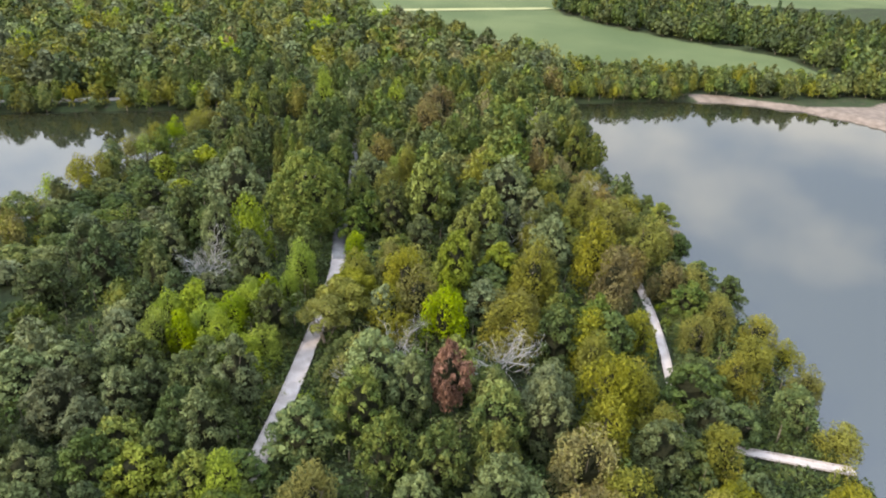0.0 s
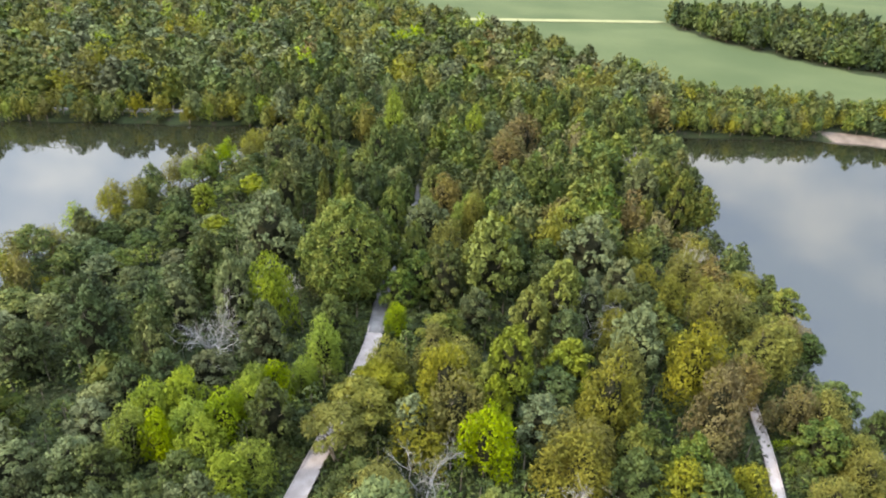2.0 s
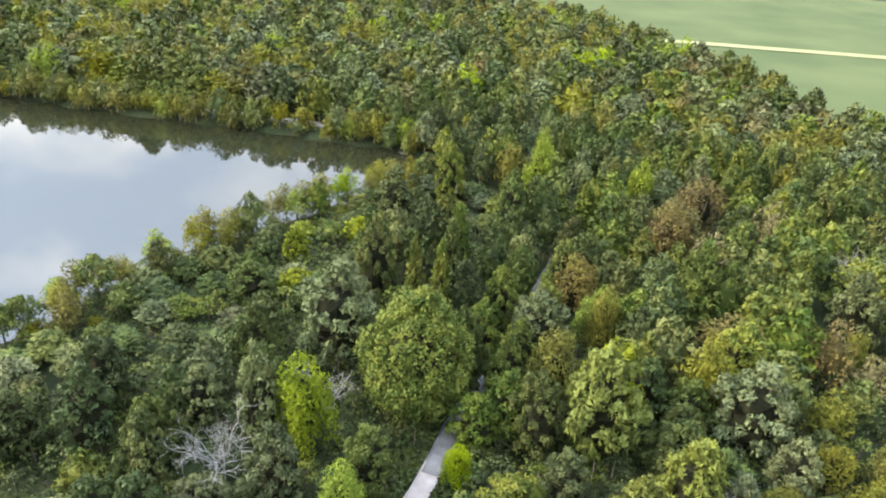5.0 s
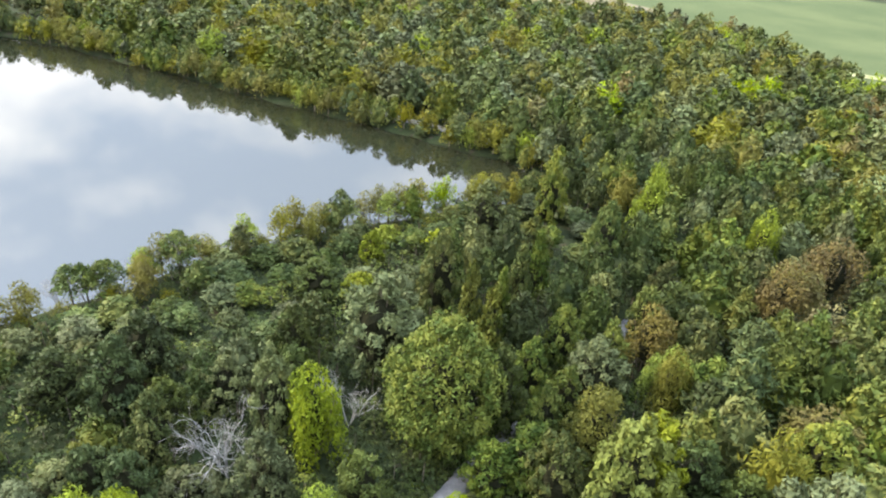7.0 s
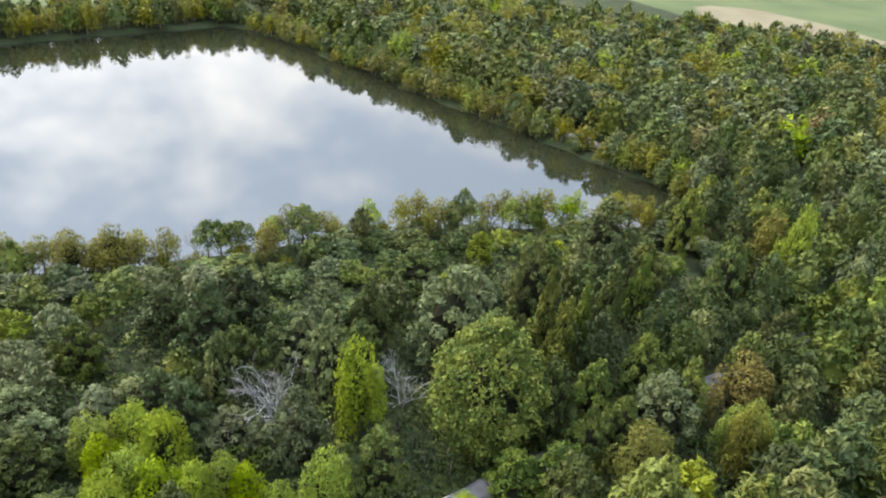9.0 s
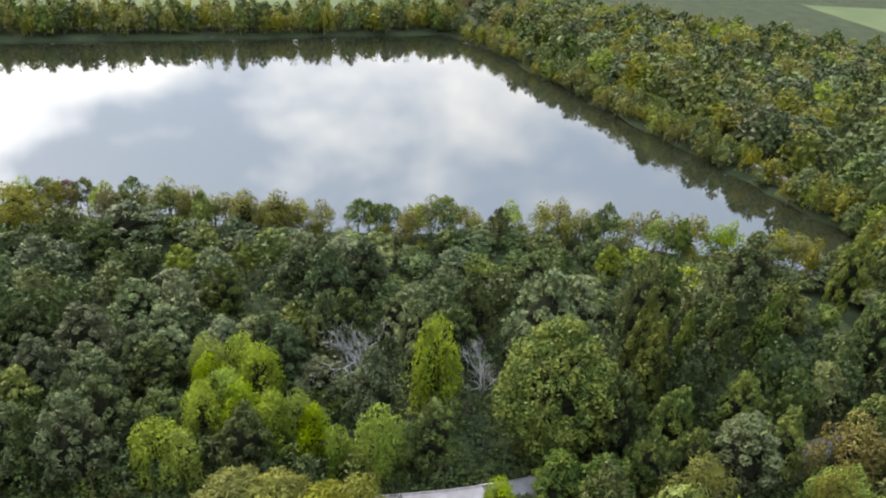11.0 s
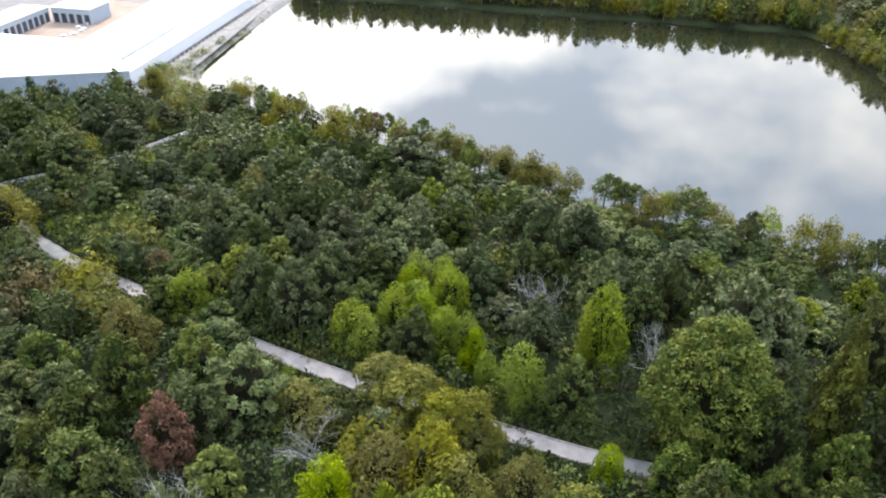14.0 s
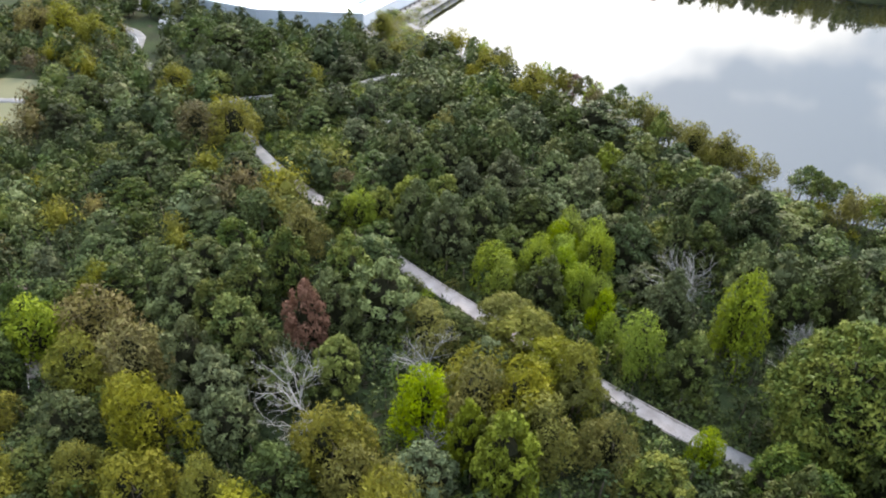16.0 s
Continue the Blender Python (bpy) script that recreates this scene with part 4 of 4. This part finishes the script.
# ---- paths ----


def smooth_line(line, step):
    """Points at even steps along a rounded line, with the way along it."""
    p = np.array(line, float)
    out = []
    for i in range(len(p) - 1):
        a, b, c, d = p[max(i - 1, 0)], p[i], p[i + 1], p[min(i + 2, len(p) - 1)]
        for t in np.linspace(0, 1, 24, endpoint=False):
            out.append(0.5 * (2 * b + (c - a) * t + (2 * a - 5 * b + 4 * c - d) * t * t + (3 * b - a - 3 * c + d) * t ** 3))
    out = np.array(out + [p[-1]])
    s = np.concatenate([[0], np.cumsum(np.hypot(*np.diff(out, axis=0).T))])
    at = np.arange(0, s[-1], step)
    q = np.stack([np.interp(at, s, out[:, 0]), np.interp(at, s, out[:, 1])], 1)
    w = np.gradient(q, axis=0)
    return q, unit(w)


def box_arrays(centre, along, across, size):
    """A box of size (along, across, up) standing with its middle at centre."""
    c, a, b = np.asarray(centre, float), np.append(along, 0.0), np.append(across, 0.0)
    u = np.array([0, 0, 1.0])
    v = [c + i * a * size[0] / 2 + j * b * size[1] / 2 + k * u * size[2] / 2 for k in (-1, 1) for i, j in ((-1, -1), (1, -1), (1, 1), (-1, 1))]
    f = [[3, 2, 1, 0], [4, 5, 6, 7], [0, 1, 5, 4], [1, 2, 6, 5], [2, 3, 7, 6], [3, 0, 4, 7]]
    return np.array(v), np.array(f)


def gravel_path(line, width, label, z=-0.22):
    q, w = smooth_line(line, 1.0)
    side = np.stack([w[:, 1], -w[:, 0]], 1)
    g = np.random.default_rng(len(line))
    jig = g.normal(0, 0.10, (len(q), 2))
    v = []
    for k, (off, dz) in enumerate(((-0.5, -0.6), (-0.48, 0.0), (-0.2, 0.05), (0.2, 0.05), (0.48, 0.0), (0.5, -0.6))):
        e = q + side * (off * width + (jig[:, :1] if k < 2 else jig[:, 1:] if k > 3 else 0))
        v.append(np.column_stack([e, np.full(len(q), z + dz)]))
    v = np.stack(v, 1)
    m = len(q)
    i = np.arange(m * 6).reshape(m, 6)
    f = np.stack([i[:-1, :-1], i[1:, :-1], i[1:, 1:], i[:-1, 1:]], -1).reshape(-1, 4)[:, ::-1]
    return tagged(new("gravel_path", mesh_of("gravel_path", v.reshape(-1, 3), f, [GRAVEL], True)), label, "path", kind="structure")


def boardwalk(line, width, label):
    """Deck boards on joists, with a low kerb rail on each side and posts beneath."""
    top = tagged(new("boardwalk"), label, "boardwalk", kind="structure")
    q, w = smooth_line(line, 0.30)
    side = np.stack([w[:, 1], -w[:, 0]], 1)
    g = np.random.default_rng(77)
    boards = []
    for p, a, b in zip(q, w, side):
        off = g.normal(0, 0.015)
        boards.append(box_arrays((*(p + b * off), g.normal(-0.02, 0.004)), a, b, (0.285, width, 0.05)))
    v, f = join(boards)
    deck = part("deck", v, f, PLANK, top, "weathered grey deck boards")
    deck["kind"] = "stuff"
    for sgn in (-1, 1):
        q2, w2 = smooth_line(line, 2.4)
        for p, a in zip(q2, w2):
            b = np.array([a[1], -a[0]])
            e = p + a * 1.2 + b * sgn * (width / 2 - 0.08)
            v, f = box_arrays((*e, 0.165), a, b, (2.36, 0.11, 0.10))
            part("kerb_rail", v, f, PLANK, top)
            e = p + b * sgn * (width / 2 - 0.08)
            v, f = box_arrays((*e, -0.5), a, b, (0.14, 0.14, 1.2))
            part("post", v, f, POST, top)
    return top


split = [p for p in MAIN_PATH if 30 < p[1] < 112]
boardwalk(split + [(-19.7, 113)], 2.5, "long weathered grey boardwalk through the wood")
gravel_path([(-19.5, 111.5), *[p for p in MAIN_PATH if p[1] > 112]], 2.9, "pale gravel path shaded by tall trees")
gravel_path([p for p in MAIN_PATH if p[1] < 32], 2.8, "pale gravel path winding through scrub")
boardwalk(EAST_PATH, 1.45, "narrow weathered boardwalk along the lake shore")
gravel_path(WEST_PATH, 1.7, "narrow gravel path towards the lake")
gravel_path(SPUR_PATH, 1.8, "short piece of gravel path among scrub")
gravel_path(NORTH_PATH, 2.4, "pale gravel path along the far lake shore", -0.1)
gravel_path(MEADOW_PATH, 2.2, "pale gravel path across mown grass")
sheet("meadow", [(9 + 21 * math.cos(a / 8 * math.pi), -42 + 18 * math.sin(a / 8 * math.pi)) for a in range(16)], -0.30, MEADOW, "dry yellowish mown grass", "grass")
sheet("grass_strip", [(-140, 372), (-70, 402), (42, 454), (50, 462), (44, 464), (-74, 409), (-142, 380)], -0.25, STRIP, "yellowed grass strip between two crop fields", "grass strip")

# ---- warehouse yard ----
BANK_STONE = plain("grey_bank_gravel", (0.12, 0.115, 0.108), (0.22, 0.21, 0.20), 0.4, 5.0)


def lake_bank():
    """A strip of gravel that falls from the yard to the water."""
    q, w = smooth_line([(-101, -14), (-104, -18), (-117, -27), (-148, -38), (-181, -48), (-208, -56)], 1.5)
    out = np.stack([-w[:, 1], w[:, 0]], 1)
    v = []
    for off, z in ((-2.6, -2.2), (-1.8, -1.7), (-1.0, -1.0), (-0.2, -0.5), (1.4, -0.2), (4.6, -0.16), (6.5, -0.3)):
        e = q + out * off
        v.append(np.column_stack([e, z + 0.07 * wobble(e[:, 0] * 5, e[:, 1] * 5)]))
    v = np.stack(v, 1)
    i = np.arange(len(q) * 7).reshape(len(q), 7)
    f = np.stack([i[:-1, :-1], i[1:, :-1], i[1:, 1:], i[:-1, 1:]], -1).reshape(-1, 4)
    tagged(new("bank", mesh_of("bank", v.reshape(-1, 3), f, [BANK_STONE], True)), "grey gravel bank between yard and lake", "bank", kind="structure")


lake_bank()
sheet("yard", YARD, -0.28, CONCRETE, "pale concrete yard round the warehouse", "yard")
OUTER = [(-58, -83), (-69, -45.3), (-88.5, -23), (-94.5, -32), (-188.5, -62.8), (-183, -86), (-133.5, -64.6), (-102.4, -52.8), (-95, -79), (-91, -96)]


def warehouse():
    top = tagged(new("warehouse"), "large low warehouse with a flat white roof", "building")
    for (x0, y0), (x1, y1) in zip(OUTER, OUTER[1:] + OUTER[:1]):
        a = np.array([x1 - x0, y1 - y0])
        ln = np.hypot(*a)
        a = a / ln
        b = np.array([a[1], -a[0]])
        panels = max(1, round(ln / 6.0))
        for i in range(panels):
            m = np.array([x0, y0]) + a * ln * (i + 0.5) / panels
            v, f = box_arrays((*m, 2.65), a, b, (ln / panels - 0.03, 0.3, 6.0))
            part("wall_panel", v, f, CLAD, top)
        v, f = box_arrays((*(np.array([x0, y0]) + a * ln / 2), 5.78), a, b, (ln + 0.5, 0.55, 0.3))
        part("roof_edge", v, f, WHITE, top)
    bm = bmesh.new()
    bm.faces.new([bm.verts.new((x, y, 5.75)) for x, y in OUTER])
    geo = bmesh.ops.extrude_face_region(bm, geom=bm.faces[:])
    bmesh.ops.translate(bm, verts=[e for e in geo["geom"] if isinstance(e, bmesh.types.BMVert)], vec=(0, 0, -0.3))
    bmesh.ops.recalc_face_normals(bm, faces=bm.faces[:])
    bmesh.ops.triangulate(bm, faces=bm.faces[:])
    me = bpy.data.meshes.new("roof")
    bm.to_mesh(me)
    bm.free()
    me.materials.append(WHITE)
    new("roof", me).parent = top


warehouse()


def annex():
    """A lower lean-to roof along the lake side of the warehouse."""
    top = tagged(new("warehouse_annex"), "low white lean-to along the warehouse wall", "building")
    a = unit(np.array([[-94.0, -29.2]]))[0]
    b = np.array([-a[1], a[0]])
    p0, p1 = np.array([-93.5, -28.0]), np.array([-189.5, -57.8])
    i0, i1 = np.array([-94.9, -32.4]), np.array([-188.4, -62.4])
    v = [(*p0, 3.2), (*p1, 3.2), (*i1, 5.4), (*i0, 5.4), (*p0, 2.95), (*p1, 2.95), (*i1, 5.15), (*i0, 5.15)]
    f = [[0, 3, 2, 1], [4, 5, 6, 7], [0, 1, 5, 4], [1, 2, 6, 5], [2, 3, 7, 6], [3, 0, 4, 7]]
    part("roof", np.array(v), np.array(f), WHITE, top)
    n = 16
    way = (p1 - p0) / n
    for k in range(n):
        m = p0 + way * (k + 0.5) + np.array([0.07, -0.25])
        v, f = box_arrays((*m, 1.3), way / np.linalg.norm(way), np.array([way[1], -way[0]]) / np.linalg.norm(way), (np.linalg.norm(way) - 0.03, 0.25, 3.3))
        part("wall_panel", v, f, WHITE, top)


annex()
sheet("courtyard", [(-102, -54), (-133, -66), (-170, -80), (-160, -115), (-105, -110), (-96, -80)], -0.24, DIRT, "bare tan earth courtyard", "courtyard")


def block(name, label, centre, turn, size, doors):
    """A small flat-roofed building with dark doorways along one face."""
    top = tagged(new(name), label, "building")
    a = np.array([math.cos(turn), math.sin(turn)])
    b = np.array([-a[1], a[0]])
    c = np.array(centre)
    v, f = box_arrays((*c, size[2] / 2 - 0.4), a, b, (size[0], size[1], size[2]))
    part("wall", v, f, CLAD, top)
    v, f = box_arrays((*c, size[2] - 0.25), a, b, (size[0] + 0.6, size[1] + 0.6, 0.3))
    part("roof", v, f, WHITE, top)
    for i in range(doors):
        e = c + a * size[0] * ((i + 0.5) / doors - 0.5) - b * (size[1] / 2 + 0.02)
        v, f = box_arrays((*e, 1.25), a, b, (size[0] / doors * 0.62, 0.12, 3.0))
        part("door", v, f, DARKDOOR, top)


block("dock_building", "low white building with a row of dark dock doors", (-116.6, -98.2), math.atan2(-7.5, -23), (25, 9, 4.6), 8)
block("dock_building", "low white building with dark open doorways", (-137.6, -91.6), math.atan2(12.8, -3.9), (13.4, 12.6, 4.8), 5)


def yard_fence():
    """A low dark rail on posts along the bank road."""
    top = tagged(new("fence"), "low dark rail fence along the bank road", "fence")
    q, w = smooth_line([(-109, -31), (-138, -40.2), (-175, -51.2), (-206, -61)], 3.2)
    for p, a in zip(q, w):
        b = np.array([a[1], -a[0]])
        v, f = box_arrays((*p, 0.15), a, b, (0.35, 0.35, 0.9))
        part("post", v, f, POST, top)
        v, f = box_arrays((*(p + a * 1.6), 0.3), a, b, (3.2, 0.10, 0.22))
        part("rail", v, f, POST, top)


yard_fence()
g = np.random.default_rng(91)
plant("gold", -91.6, -18.6, 7.5, 3.4, g)
plant("grey", -75.0, -1.0, 7.0, 3.0, g)

# ---- small things ----


def lump(g, r, flat=0.6):
    """A rough stone: a lathe of uneven rings."""
    v, f = [], []
    sides, rings = 9, 5
    for i in range(rings + 1):
        a = math.pi * i / rings - math.pi / 2
        for k in range(sides):
            b = 2 * math.pi * k / sides
            w = r * (max(math.cos(a), 0.02)) * g.uniform(0.8, 1.15)
            v.append((w * math.cos(b), w * math.sin(b), r * flat * math.sin(a) * g.uniform(0.85, 1.1)))
    for i in range(rings):
        for k in range(sides):
            f.append([i * sides + k, i * sides + (k + 1) % sides, (i + 1) * sides + (k + 1) % sides, (i + 1) * sides + k])
    return np.array(v), np.array(f)


STONE = plain("pale_grey_stone", (0.26, 0.25, 0.24), (0.46, 0.45, 0.43), 0.8, 6.0)
g = np.random.default_rng(101)
for x, y, r in ((-53.5, -67.5, 2.4), (-56.5, -69, 1.6), (-51, -66, 1.3), (-18.2, 26.2, 0.7), (-19.6, 26.6, 0.5), (-15.4, 30.6, 0.9)):
    v, f = lump(g, r)
    ob = tagged(new("rock", mesh_of("rock", v, f, [STONE], True)), "pale grey weathered rock lying in a clearing", "rock", "rocks in the clearings")
    ob.matrix_basis = pose(x, y, float(ground_z(x, y)) + r * 0.3, 0, 0, 40 * r)


def dirt_patch(cx, cy, a, b, label, z=-0.30):
    q = []
    for k in range(24):
        t = 2 * math.pi * k / 24
        w = 1 + 0.16 * math.sin(3 * t + cx) + 0.1 * math.sin(5 * t + cy)
        q.append((cx + a * w * math.cos(t), cy + b * w * math.sin(t)))
    sheet("bare_earth", q, z, DIRT_DARK, label, "bare earth")


DIRT_DARK = plain("reddish_brown_earth", (0.10, 0.07, 0.05), (0.19, 0.14, 0.11), 0.4, 5.0)
dirt_patch(-16.8, 28.4, 2.6, 3.4, "small bare patch of trodden brown earth")
dirt_patch(23.6, 31.5, 1.5, 5.5, "bare reddish earth at the end of the boardwalk")
boardwalk([(24.4, 34.8), (25.2, 38.5), (26.4, 43), (28.2, 49)], 1.8, "pale boardwalk ending at bare earth")
gravel_path([(-118, 206.5), (-112, 206.4), (-107, 207.6), (-101, 208.5), (-95, 209.6)], 1.8, "pale path glimpsed between shore bushes", -0.1)


def footbridge():
    """Rails of the small bridge where the gravel path bends."""
    top = tagged(new("footbridge_rail"), "white painted timber rail beside the bending path", "railing")
    q, w = smooth_line([(-40.6, -66), (-40.2, -60), (-38.0, -54)], 1.6)
    for p, a in zip(q, w):
        b = np.array([a[1], -a[0]])
        v, f = box_arrays((*p, 0.2), a, b, (0.12, 0.12, 1.3))
        part("post", v, f, PALE_PAINT, top)
    for z in (0.45, 0.8):
        for p, a in zip(q[:-1], w[:-1]):
            b = np.array([a[1], -a[0]])
            v, f = box_arrays((*(p + a * 0.8), z), a, b, (1.62, 0.06, 0.12))
            part("rail", v, f, PALE_PAINT, top)


PALE_PAINT = plain("worn_white_paint", (0.46, 0.45, 0.42), (0.62, 0.61, 0.58), 0.8, 8.0)
footbridge()


def platform():
    """Timber posts and a rail under the corner of the lakeside boardwalk."""
    top = tagged(new("boardwalk_railing"), "dark timber railing at the corner of the boardwalk", "railing")
    for k, (x, y) in enumerate(((33.6, 69.2), (33.9, 71.4), (34.3, 73.6))):
        v, f = box_arrays((x, y, 0.0), np.array([1.0, 0]), np.array([0, 1.0]), (0.16, 0.16, 2.2))
        part("post", v, f, POST, top)
    for z in (0.55, 1.0):
        v, f = box_arrays((33.95, 71.4, z), np.array([0.157, 0.988]), np.array([0.988, -0.157]), (4.6, 0.07, 0.14))
        part("rail", v, f, POST, top)


platform()


def parked_car(x, y, turn):
    """A small dark car: body, cabin, windows and wheels."""
    top = tagged(new("car"), "dark parked car on the pale yard", "car")
    bm = bmesh.new()
    prof = [(-2.2, 0.35), (-2.2, 0.85), (-1.5, 0.95), (-1.0, 1.42), (0.6, 1.45), (1.3, 0.98), (2.1, 0.85), (2.2, 0.35)]
    left = [bm.verts.new((a, -0.86, b)) for a, b in prof]
    right = [bm.verts.new((a, 0.86, b)) for a, b in prof]
    bm.faces.new(left)
    bm.faces.new(right[::-1])
    for i in range(len(prof)):
        j = (i + 1) % len(prof)
        bm.faces.new((left[i], right[i], right[j], left[j]))
    bmesh.ops.recalc_face_normals(bm, faces=bm.faces[:])
    bmesh.ops.bevel(bm, geom=bm.edges[:], offset=0.06, segments=2, affect="EDGES")
    me = bpy.data.meshes.new("body")
    bm.to_mesh(me)
    bm.free()
    me.materials.append(DARKDOOR)
    new("body", me).parent = top
    for wx in (-1.35, 1.35):
        for wy in (-0.82, 0.82):
            v, f = tube(None, [(wx, wy - 0.1, 0.33), (wx, wy + 0.1, 0.33)], [0.33, 0.33], 14)
            part("wheel", v, f, POST, top, smooth=True)
    for wy in (-0.885, 0.885):
        v, f = box_arrays((-0.15, wy, 1.15), np.array([1.0, 0]), np.array([0, 1.0]), (1.5, 0.03, 0.34))
        part("window", v, f, CLAD, top)
    top.matrix_basis = pose(x, y, -0.26, 0, 0, turn)


parked_car(-80.5, -125.5, 25)
parked_car(-84.5, -129, 30)
g = np.random.default_rng(111)
for k in range(7):
    x, y = -118 - 2.2 * k + g.normal(0, 1.0), -78 - 0.9 * k + g.normal(0, 1.6)
    a = g.uniform(0, 3.14)
    v, f = join([box_arrays((0, 0, 0.06 + 0.14 * i), np.array([1.0, 0]), np.array([0, 1.0]), (1.6 - 0.1 * i, 1.1, 0.1)) for i in range(4)])
    ob = tagged(new("pallet_stack", mesh_of("pallet_stack", v, f, [WHITE])), "low pale stack of pallets on bare earth", "pallet stack", "stacks in the courtyard")
    ob.matrix_basis = pose(x, y, -0.22, 0, 0, math.degrees(a))
